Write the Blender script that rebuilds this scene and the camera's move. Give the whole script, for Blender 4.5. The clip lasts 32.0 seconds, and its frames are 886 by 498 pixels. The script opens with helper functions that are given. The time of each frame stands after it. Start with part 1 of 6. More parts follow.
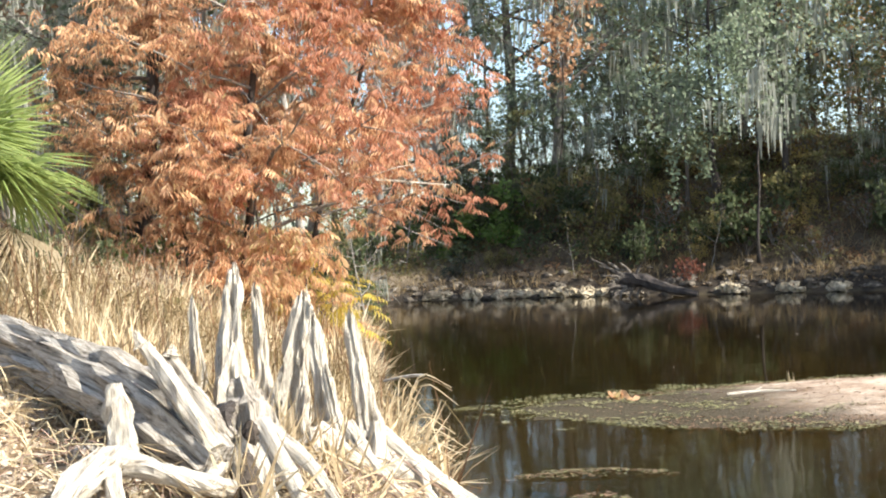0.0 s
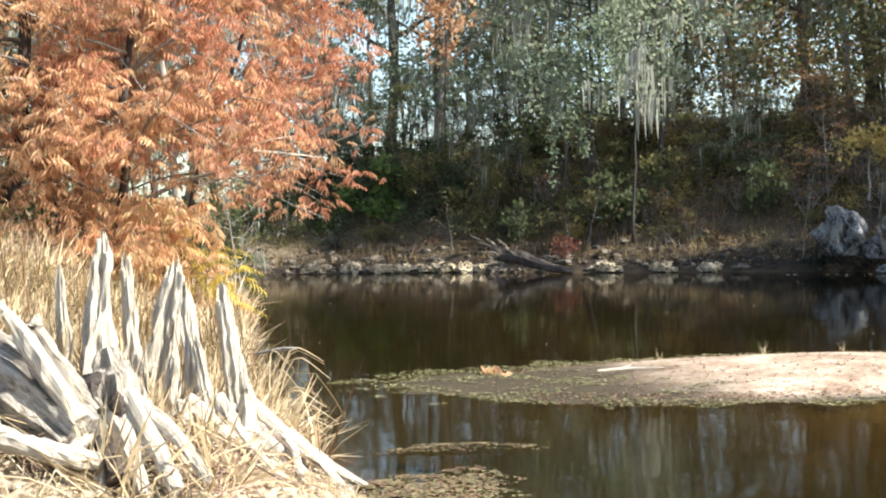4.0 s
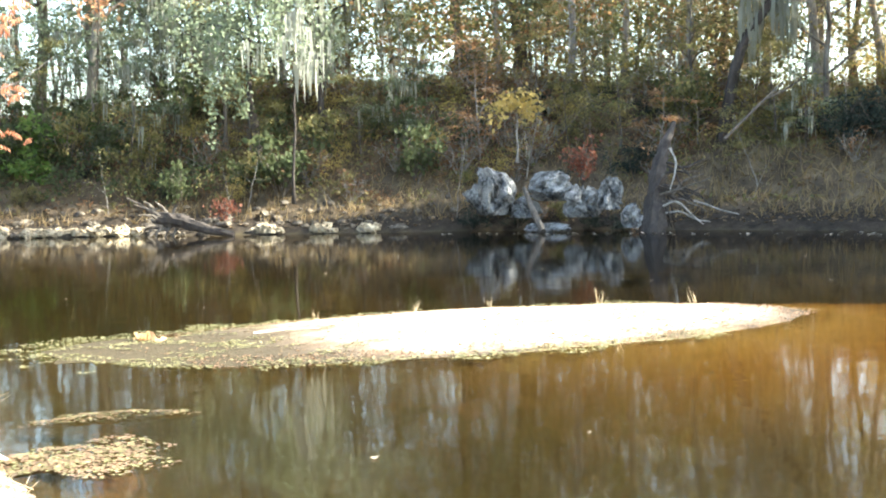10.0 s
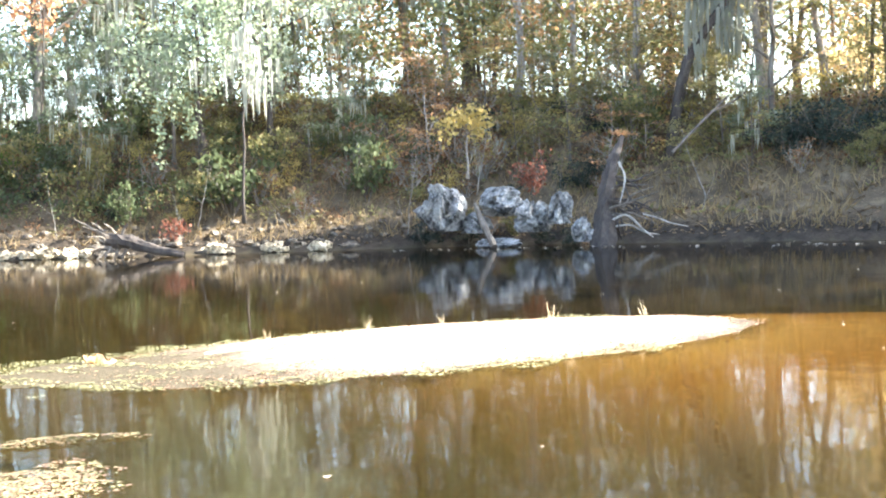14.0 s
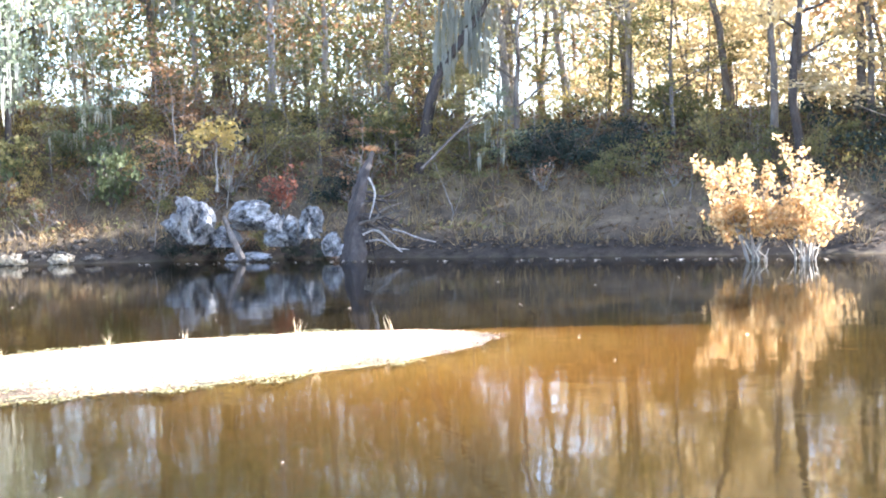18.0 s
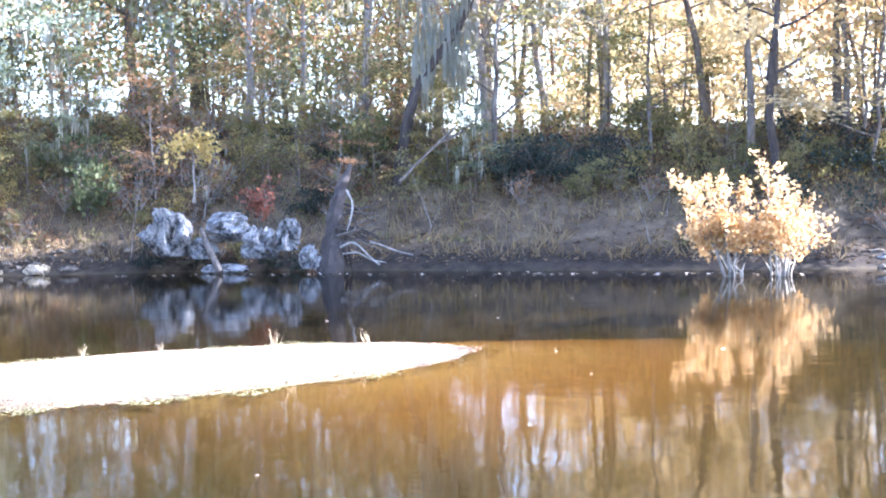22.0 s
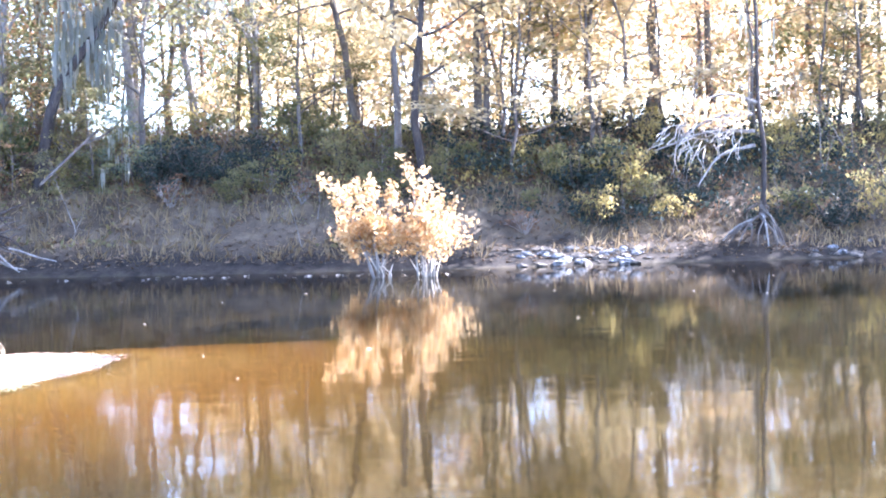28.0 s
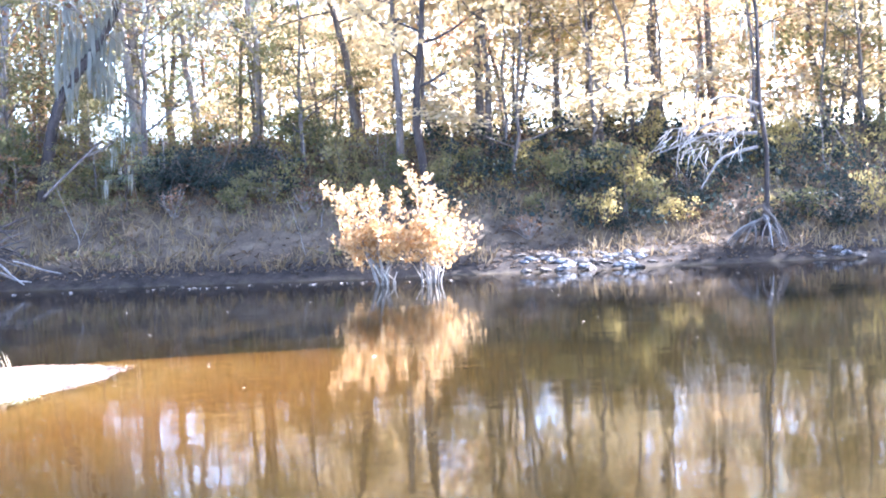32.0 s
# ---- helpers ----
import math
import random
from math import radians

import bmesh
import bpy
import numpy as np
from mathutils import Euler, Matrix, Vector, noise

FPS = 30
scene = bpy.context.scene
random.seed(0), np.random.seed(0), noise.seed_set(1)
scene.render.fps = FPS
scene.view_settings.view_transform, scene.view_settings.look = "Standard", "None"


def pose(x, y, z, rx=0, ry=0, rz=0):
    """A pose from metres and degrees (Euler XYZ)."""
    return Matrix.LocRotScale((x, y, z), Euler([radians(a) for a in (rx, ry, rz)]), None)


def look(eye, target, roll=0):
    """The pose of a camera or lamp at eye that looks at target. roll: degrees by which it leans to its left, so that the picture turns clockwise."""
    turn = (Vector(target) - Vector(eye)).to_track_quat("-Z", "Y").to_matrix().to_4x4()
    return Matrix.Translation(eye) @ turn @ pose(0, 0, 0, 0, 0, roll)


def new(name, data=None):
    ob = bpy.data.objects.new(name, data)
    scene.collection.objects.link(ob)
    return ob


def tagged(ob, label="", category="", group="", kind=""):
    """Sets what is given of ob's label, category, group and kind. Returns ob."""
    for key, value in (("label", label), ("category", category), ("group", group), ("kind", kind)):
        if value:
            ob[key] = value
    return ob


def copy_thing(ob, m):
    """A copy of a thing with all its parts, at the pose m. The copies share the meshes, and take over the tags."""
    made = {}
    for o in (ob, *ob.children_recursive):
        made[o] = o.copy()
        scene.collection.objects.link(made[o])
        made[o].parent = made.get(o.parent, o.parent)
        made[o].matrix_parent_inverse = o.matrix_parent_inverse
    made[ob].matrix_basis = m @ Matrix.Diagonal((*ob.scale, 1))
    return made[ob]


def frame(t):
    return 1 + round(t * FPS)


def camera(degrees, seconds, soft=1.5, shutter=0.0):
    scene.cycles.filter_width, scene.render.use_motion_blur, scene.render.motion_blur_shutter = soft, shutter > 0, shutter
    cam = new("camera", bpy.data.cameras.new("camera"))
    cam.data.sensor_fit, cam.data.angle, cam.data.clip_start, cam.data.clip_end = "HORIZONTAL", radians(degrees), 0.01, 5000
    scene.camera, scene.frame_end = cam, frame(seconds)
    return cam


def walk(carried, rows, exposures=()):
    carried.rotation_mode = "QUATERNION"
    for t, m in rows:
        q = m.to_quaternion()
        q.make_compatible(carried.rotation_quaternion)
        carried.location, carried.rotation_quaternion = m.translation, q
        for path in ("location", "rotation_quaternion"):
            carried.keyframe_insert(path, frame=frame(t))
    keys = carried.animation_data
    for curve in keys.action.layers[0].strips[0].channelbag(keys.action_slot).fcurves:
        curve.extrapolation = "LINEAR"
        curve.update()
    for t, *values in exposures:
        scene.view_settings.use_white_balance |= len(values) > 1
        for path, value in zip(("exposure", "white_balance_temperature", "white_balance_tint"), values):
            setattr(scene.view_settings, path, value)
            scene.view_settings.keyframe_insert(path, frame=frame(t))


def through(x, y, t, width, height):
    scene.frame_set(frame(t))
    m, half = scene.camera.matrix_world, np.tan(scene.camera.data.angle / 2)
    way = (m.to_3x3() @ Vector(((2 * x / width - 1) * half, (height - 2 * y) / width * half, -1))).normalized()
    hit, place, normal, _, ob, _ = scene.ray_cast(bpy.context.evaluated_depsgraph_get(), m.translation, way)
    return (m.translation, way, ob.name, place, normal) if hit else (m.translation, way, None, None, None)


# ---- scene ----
cam = camera(37.5, 32.0, soft=2.0)
PATH = [
    (0.0, -0.000, -0.000, 1.80, 90.36, 2.29, 0.08),
    (0.5, 0.000, -0.000, 1.80, 90.42, 2.53, -0.04),
    (1.0, -0.001, -0.000, 1.80, 90.64, 2.61, 0.11),
    (1.5, 0.001, -0.000, 1.80, 90.57, 2.54, -0.06),
    (2.0, -0.001, -0.000, 1.80, 90.95, 2.67, 0.13),
    (2.5, -0.001, -0.000, 1.80, 90.87, 2.29, 0.19),
    (3.0, 0.009, -0.000, 1.80, 90.03, 1.65, -1.27),
    (3.5, 0.027, -0.001, 1.80, 89.32, 1.15, -3.94),
    (4.0, 0.036, -0.002, 1.80, 89.08, 1.04, -5.18),
    (4.5, 0.050, -0.003, 1.80, 88.46, 1.20, -7.24),
    (6.5, 0.075, -0.007, 1.80, 87.22, 1.65, -10.96),
    (7.0, 0.086, -0.009, 1.80, 87.22, 1.57, -12.50),
    (7.5, 0.094, -0.011, 1.80, 87.30, 1.09, -13.72),
    (8.0, 0.102, -0.013, 1.80, 87.20, 1.20, -14.87),
    (8.5, 0.106, -0.014, 1.80, 87.31, 1.13, -15.35),
    (9.0, 0.115, -0.017, 1.80, 86.99, 1.41, -16.85),
    (9.5, 0.126, -0.020, 1.80, 86.77, 1.61, -18.46),
    (10.0, 0.136, -0.024, 1.80, 87.11, 1.23, -19.88),
    (10.5, 0.141, -0.026, 1.80, 87.19, 1.23, -20.67),
    (11.0, 0.143, -0.026, 1.80, 87.37, 1.69, -21.03),
    (11.5, 0.146, -0.027, 1.80, 87.15, 1.76, -21.44),
    (12.0, 0.146, -0.028, 1.80, 87.22, 1.80, -21.53),
    (12.5, 0.146, -0.028, 1.80, 87.46, 1.86, -21.55),
    (13.0, 0.148, -0.028, 1.80, 87.69, 2.09, -21.75),
    (13.5, 0.148, -0.028, 1.80, 87.69, 2.14, -21.75),
    (15.5, 0.166, -0.036, 1.80, 87.99, 2.06, -24.56),
    (16.0, 0.175, -0.040, 1.80, 87.16, 2.25, -26.01),
    (16.5, 0.193, -0.049, 1.80, 87.35, 1.97, -28.88),
    (17.0, 0.205, -0.057, 1.80, 87.47, 1.28, -30.88),
    (17.5, 0.212, -0.061, 1.80, 87.95, 1.22, -32.12),
    (18.0, 0.217, -0.064, 1.80, 88.09, 1.35, -32.85),
    (18.5, 0.218, -0.065, 1.80, 87.69, 1.43, -33.14),
    (19.0, 0.219, -0.065, 1.80, 87.96, 1.39, -33.26),
    (19.5, 0.218, -0.064, 1.80, 87.99, 1.46, -33.02),
    (20.0, 0.218, -0.065, 1.80, 88.35, 1.48, -33.04),
    (20.5, 0.218, -0.065, 1.80, 88.49, 1.47, -33.15),
    (21.0, 0.218, -0.064, 1.80, 88.26, 1.80, -33.04),
    (21.5, 0.219, -0.066, 1.80, 88.77, 1.40, -33.30),
    (22.0, 0.222, -0.068, 1.80, 88.64, 0.99, -33.82),
    (22.5, 0.229, -0.072, 1.80, 88.55, 1.04, -35.02),
    (23.0, 0.239, -0.079, 1.80, 88.72, 1.64, -36.71),
    (23.5, 0.244, -0.083, 1.80, 88.93, 1.24, -37.62),
    (24.0, 0.252, -0.090, 1.80, 89.19, 0.99, -39.12),
    (24.5, 0.268, -0.103, 1.80, 89.33, 0.90, -42.15),
    (25.0, 0.282, -0.116, 1.80, 89.65, 1.35, -44.78),
    (25.5, 0.291, -0.126, 1.80, 89.56, 1.31, -46.68),
    (26.0, 0.296, -0.131, 1.80, 89.41, 1.37, -47.71),
    (26.5, 0.300, -0.136, 1.80, 89.46, 0.98, -48.64),
    (28.5, 0.301, -0.137, 1.80, 88.28, 1.43, -48.93),
    (29.0, 0.302, -0.137, 1.80, 88.21, 1.38, -48.97),
    (29.5, 0.300, -0.135, 1.80, 87.95, 1.50, -48.54),
    (30.0, 0.298, -0.133, 1.80, 88.30, 1.63, -48.12),
    (30.5, 0.297, -0.133, 1.80, 88.27, 2.16, -48.12),
    (31.0, 0.299, -0.134, 1.80, 88.73, 1.85, -48.42),
    (31.5, 0.301, -0.136, 1.80, 88.63, 1.89, -48.84),
    (32.0, 0.301, -0.136, 1.80, 88.75, 2.24, -48.76),
]
walk(cam, [(r[0], pose(*r[1:])) for r in PATH],
     exposures=[(0, 1.24, 6400, 8), (3, 1.22, 6400, 8), (5, 1.52, 6500, 5), (9, 2.41, 6700, 2), (13, 3.10, 6500, 6),
                (19, 3.25, 5700, 17), (26, 3.42, 5150, 24), (32, 3.45, 5200, 24)])

# ---- light: a winter sun from beyond the far bank, and a clear sky ----
SUN_AZ, SUN_EL = 110.0, 38.0
sun_dir = Vector((math.sin(radians(SUN_AZ)) * math.cos(radians(SUN_EL)),
                  math.cos(radians(SUN_AZ)) * math.cos(radians(SUN_EL)), math.sin(radians(SUN_EL))))
sun_way = Vector((math.sin(radians(SUN_AZ)), math.cos(radians(SUN_AZ)))) * 0.82
world = bpy.data.worlds.new("sky")
scene.world = world
world.use_nodes = True
sky = world.node_tree.nodes.new("ShaderNodeTexSky")
sky.sky_type = 'NISHITA'
sky.sun_disc = False
sky.sun_elevation = radians(SUN_EL)
sky.sun_rotation = radians(SUN_AZ)
sky.dust_density = 1.5
world.node_tree.links.new(sky.outputs[0], world.node_tree.nodes["Background"].inputs[0])
world.node_tree.nodes["Background"].inputs[1].default_value = 0.13
sun = new("sun", bpy.data.lights.new("sun", 'SUN'))
sun.data.energy = 5.0
sun.data.angle = radians(0.55)
sun.data.color = (1.0, 0.95, 0.87)
sun.matrix_world = look(sun_dir * 80, (0, 0, 0))

# ---- materials ----


def nodes_of(name):
    m = bpy.data.materials.new(name)
    m.use_nodes = True
    nt = m.node_tree
    nt.nodes.clear()
    out = nt.nodes.new("ShaderNodeOutputMaterial")
    return m, nt, out


def ramp(nt, src, stops):
    r = nt.nodes.new("ShaderNodeValToRGB")
    e = r.color_ramp.elements
    while len(e) < len(stops):
        e.new(0.5)
    for k, (p, c) in zip(e, stops):
        k.position, k.color = p, (*c, 1)
    nt.links.new(src, r.inputs[0])
    return r.outputs[0]


def noise_of(nt, scale, detail=5, rough=0.6, stretch=(1, 1, 1), coord="Object"):
    if coord == "Grain":
        tc = nt.nodes.new("ShaderNodeAttribute")
        tc.attribute_name = "grain"
        coord = "Vector"
    else:
        tc = nt.nodes.new("ShaderNodeTexCoord")
    mp = nt.nodes.new("ShaderNodeMapping")
    mp.inputs["Scale"].default_value = stretch
    n = nt.nodes.new("ShaderNodeTexNoise")
    n.inputs["Scale"].default_value, n.inputs["Detail"].default_value, n.inputs["Roughness"].default_value = scale, detail, rough
    nt.links.new(tc.outputs[coord], mp.inputs[0])
    nt.links.new(mp.outputs[0], n.inputs["Vector"])
    return n.outputs["Fac"]


def mix(nt, a, b, fac, mode='MIX'):
    m = nt.nodes.new("ShaderNodeMix")
    m.data_type, m.blend_type = 'RGBA', mode
    for sock, v in ((m.inputs[0], fac), (m.inputs[6], a), (m.inputs[7], b)):
        if isinstance(v, (int, float)):
            sock.default_value = v
        elif isinstance(v, tuple):
            sock.default_value = (*v, 1)
        else:
            nt.links.new(v, sock)
    return m.outputs[2]


def surface(name, stops, scale=3.0, fine=25.0, rough=0.85, bump=0.4, dist=0.02, stretch=(1, 1, 1), coord="Object"):
    """Matt natural surface: colours by a coarse noise, broken by a fine one, with relief."""
    m, nt, out = nodes_of(name)
    b = nt.nodes.new("ShaderNodeBsdfPrincipled")
    c = ramp(nt, noise_of(nt, scale, 6, 0.65, stretch, coord), stops)
    f = noise_of(nt, fine, 4, 0.7, stretch, coord)
    c = mix(nt, c, ramp(nt, f, [(0.3, (0.45, 0.45, 0.45)), (0.65, (1.1, 1.1, 1.1))]), 0.75, 'MULTIPLY')
    nt.links.new(c, b.inputs["Base Color"])
    b.inputs["Roughness"].default_value = rough
    b.inputs["Specular IOR Level"].default_value = 0.25
    bp = nt.nodes.new("ShaderNodeBump")
    bp.inputs["Strength"].default_value, bp.inputs["Distance"].default_value = bump, dist
    nt.links.new(f, bp.inputs["Height"])
    nt.links.new(bp.outputs[0], b.inputs["Normal"])
    nt.links.new(b.outputs[0], out.inputs[0])
    return m


def leafy(name, stops, through=0.55, gloss=0.04, spread=0.4):
    """Leaves: each one its own shade, partly letting light through."""
    m, nt, out = nodes_of(name)
    g = nt.nodes.new("ShaderNodeNewGeometry")
    o = nt.nodes.new("ShaderNodeObjectInfo")
    a = nt.nodes.new("ShaderNodeMath")
    a.operation = 'MULTIPLY_ADD'
    nt.links.new(o.outputs["Random"], a.inputs[0])
    a.inputs[1].default_value = 0.3
    s = nt.nodes.new("ShaderNodeMath")
    s.operation = 'MULTIPLY'
    nt.links.new(g.outputs["Random Per Island"], s.inputs[0])
    s.inputs[1].default_value = spread
    lift = nt.nodes.new("ShaderNodeMath")
    lift.operation = 'ADD'
    lift.inputs[1].default_value = (0.7 - spread) / 2
    nt.links.new(s.outputs[0], lift.inputs[0])
    nt.links.new(lift.outputs[0], a.inputs[2])
    c = ramp(nt, a.outputs[0], stops)
    c = mix(nt, c, ramp(nt, noise_of(nt, 0.6, 3), [(0.3, (0.6, 0.6, 0.6)), (0.7, (1.15, 1.15, 1.15))]), 0.7, 'MULTIPLY')
    d = nt.nodes.new("ShaderNodeBsdfPrincipled")
    d.inputs["Roughness"].default_value = 0.55
    d.inputs["Specular IOR Level"].default_value = gloss * 3
    t = nt.nodes.new("ShaderNodeBsdfTranslucent")
    nt.links.new(c, d.inputs["Base Color"])
    nt.links.new(c, t.inputs[0])
    x = nt.nodes.new("ShaderNodeMixShader")
    x.inputs[0].default_value = through
    nt.links.new(d.outputs[0], x.inputs[1])
    nt.links.new(t.outputs[0], x.inputs[2])
    nt.links.new(x.outputs[0], out.inputs[0])
    return m


M = {}
M["bark"] = surface("bark_grey", [(0.3, (0.07, 0.055, 0.045)), (0.55, (0.16, 0.135, 0.11)), (0.75, (0.27, 0.25, 0.22))], 4, 30, bump=0.7, stretch=(1, 1, 0.25))
M["bark_dark"] = surface("bark_dark", [(0.3, (0.03, 0.025, 0.022)), (0.7, (0.1, 0.082, 0.07))], 4, 26, bump=0.7, stretch=(1, 1, 0.25))
M["bark_pale"] = surface("bark_pale", [(0.3, (0.16, 0.14, 0.12)), (0.6, (0.36, 0.33, 0.29)), (0.8, (0.5, 0.48, 0.44))], 3, 24, bump=0.5, stretch=(1, 1, 0.3))
M["driftwood"] = surface("driftwood_silver", [(0.32, (0.13, 0.1, 0.075)), (0.4, (0.5, 0.43, 0.34)), (0.5, (0.68, 0.61, 0.5)), (0.72, (0.82, 0.76, 0.65))], 40, 130, bump=1.0, dist=0.025, stretch=(1, 1, 0.07), coord="Grain")
M["bark_log"] = surface("weathered_log", [(0.34, (0.07, 0.056, 0.044)), (0.43, (0.36, 0.31, 0.25)), (0.56, (0.58, 0.52, 0.44)), (0.75, (0.76, 0.71, 0.62))], 36, 120, bump=1.0, dist=0.03, stretch=(1, 1, 0.07), coord="Grain")
M["rotten"] = surface("rotten_wood", [(0.3, (0.03, 0.024, 0.02)), (0.7, (0.11, 0.085, 0.065))], 6, 30, bump=0.9)
M["limestone"] = surface("limestone", [(0.36, (0.035, 0.034, 0.033)), (0.45, (0.17, 0.168, 0.165)), (0.6, (0.36, 0.355, 0.34))], 2.2, 9, bump=1.0, dist=0.08)
M["rubble"] = surface("brown_rubble", [(0.35, (0.05, 0.042, 0.034)), (0.52, (0.14, 0.115, 0.088)), (0.72, (0.32, 0.27, 0.2))], 4, 16, bump=0.9, dist=0.05)
M["limestone_buff"] = surface("limestone_buff", [(0.32, (0.14, 0.11, 0.075)), (0.5, (0.45, 0.37, 0.25)), (0.7, (0.66, 0.57, 0.41))], 4, 18, bump=0.9, dist=0.04)
M["moss"] = leafy("spanish_moss", [(0.0, (0.25, 0.26, 0.21)), (0.5, (0.38, 0.39, 0.33)), (1.0, (0.55, 0.55, 0.48))], 0.6)
M["leaf_grey"] = leafy("oak_leaf_grey_green", [(0.0, (0.1, 0.13, 0.075)), (0.5, (0.2, 0.24, 0.15)), (1.0, (0.34, 0.37, 0.27))])
M["leaf_silver"] = leafy("oak_leaf_silvery", [(0.0, (0.16, 0.2, 0.12)), (0.5, (0.3, 0.35, 0.23)), (1.0, (0.46, 0.5, 0.37))], 0.5)
M["leaf_green"] = leafy("leaf_green", [(0.0, (0.065, 0.085, 0.045)), (0.6, (0.13, 0.155, 0.075)), (1.0, (0.22, 0.24, 0.12))])
# brighter copy of the green leaf: sunlight is put into its colour
M["leaf_green_lit"] = leafy("leaf_green_sun_in_colour", [(0.0, (0.07, 0.13, 0.035)), (0.5, (0.14, 0.23, 0.06)), (1.0, (0.3, 0.38, 0.13))], 0.5)
M["leaf_dark"] = leafy("leaf_dark_green", [(0.0, (0.03, 0.042, 0.034)), (0.6, (0.045, 0.058, 0.046)), (1.0, (0.07, 0.085, 0.06))], 0.2, 0.02, spread=0.3)
M["leaf_olive"] = leafy("leaf_olive", [(0.0, (0.1, 0.103, 0.045)), (0.45, (0.22, 0.213, 0.092)), (0.75, (0.37, 0.31, 0.14)), (1.0, (0.48, 0.31, 0.15))], 0.6)
M["leaf_yellow"] = leafy("leaf_yellow", [(0.0, (0.24, 0.22, 0.09)), (0.4, (0.46, 0.37, 0.13)), (0.75, (0.6, 0.46, 0.18)), (0.93, (0.62, 0.5, 0.3)), (1.0, (0.52, 0.26, 0.1))], 0.6)
M["leaf_gold"] = leafy("leaf_gold_bleached", [(0.0, (0.45, 0.32, 0.13)), (0.5, (0.66, 0.52, 0.27)), (0.85, (0.76, 0.65, 0.4)), (1.0, (0.62, 0.32, 0.11))], 0.66)
M["leaf_amber"] = leafy("leaf_amber_sunlit", [(0.0, (0.46, 0.24, 0.09)), (0.35, (0.66, 0.45, 0.21)), (0.8, (0.78, 0.62, 0.36)), (1.0, (0.6, 0.28, 0.1))], 0.5, spread=0.6)
M["leaf_orange"] = leafy("leaf_orange_brown", [(0.0, (0.26, 0.14, 0.07)), (0.5, (0.46, 0.26, 0.13)), (1.0, (0.64, 0.42, 0.22))], 0.6)
M["leaf_rust"] = leafy("leaf_rust", [(0.0, (0.12, 0.07, 0.045)), (0.5, (0.25, 0.145, 0.08)), (1.0, (0.38, 0.23, 0.13))])
M["leaf_red"] = leafy("leaf_red", [(0.0, (0.14, 0.062, 0.045)), (0.5, (0.26, 0.105, 0.07)), (1.0, (0.36, 0.175, 0.115))])
M["cypress"] = leafy("cypress_autumn_needles", [(0.0, (0.3, 0.16, 0.09)), (0.3, (0.58, 0.32, 0.18)), (0.6, (0.76, 0.48, 0.28)), (0.85, (0.82, 0.6, 0.35)), (1.0, (0.66, 0.62, 0.26))], 0.48, spread=0.7)
M["cypress_red"] = leafy("cypress_red_needles", [(0.0, (0.34, 0.14, 0.085)), (0.4, (0.6, 0.29, 0.175)), (0.8, (0.76, 0.43, 0.27)), (1.0, (0.82, 0.54, 0.34))], 0.48, spread=0.7)
M["cypress_yellow"] = leafy("cypress_yellow_needles", [(0.0, (0.5, 0.42, 0.08)), (1.0, (0.74, 0.58, 0.14))], 0.5)
M["straw"] = leafy("dry_grass", [(0.0, (0.24, 0.17, 0.1)), (0.25, (0.56, 0.43, 0.26)), (0.7, (0.8, 0.68, 0.46)), (0.92, (0.86, 0.77, 0.58)), (1.0, (0.55, 0.5, 0.22))], 0.35, spread=0.6)
M["straw_dull"] = leafy("dry_brush", [(0.0, (0.11, 0.082, 0.048)), (0.5, (0.26, 0.19, 0.1)), (1.0, (0.42, 0.32, 0.17))], 0.4)
M["litter"] = leafy("leaf_litter", [(0.0, (0.3, 0.21, 0.14)), (0.3, (0.55, 0.43, 0.31)), (0.7, (0.73, 0.62, 0.47)), (1.0, (0.84, 0.76, 0.62))], 0.25)
M["litter_dark"] = leafy("leaf_litter_dark", [(0.0, (0.07, 0.052, 0.036)), (0.5, (0.19, 0.132, 0.08)), (0.9, (0.34, 0.235, 0.13)), (1.0, (0.5, 0.39, 0.25))], 0.2)
M["vine"] = surface("dry_vine", [(0.3, (0.2, 0.12, 0.085)), (0.7, (0.46, 0.33, 0.25))], 3, 30, bump=0.2)
M["litter_mix"] = leafy("wet_leaf_mix", [(0.0, (0.09, 0.065, 0.045)), (0.4, (0.22, 0.15, 0.1)), (0.7, (0.34, 0.21, 0.13)), (0.9, (0.44, 0.35, 0.25)), (1.0, (0.5, 0.18, 0.09))], 0.2)
M["palm"] = leafy("palmetto_frond", [(0.0, (0.2, 0.27, 0.07)), (0.6, (0.38, 0.45, 0.15)), (1.0, (0.55, 0.58, 0.28))], 0.5, 0.15)
M["palm_dead"] = leafy("dead_palm_frond", [(0.0, (0.25, 0.19, 0.11)), (1.0, (0.45, 0.37, 0.25))], 0.3)
M["algae"] = leafy("pond_algae", [(0.0, (0.07, 0.065, 0.03)), (0.4, (0.16, 0.15, 0.065)), (0.75, (0.26, 0.25, 0.11)), (1.0, (0.4, 0.34, 0.2))], 0.1, 0.1, spread=0.65)
M["pebble"] = surface("shell_and_pebble", [(0.3, (0.3, 0.24, 0.17)), (0.7, (0.7, 0.64, 0.54))], 5, 30, bump=0.2)

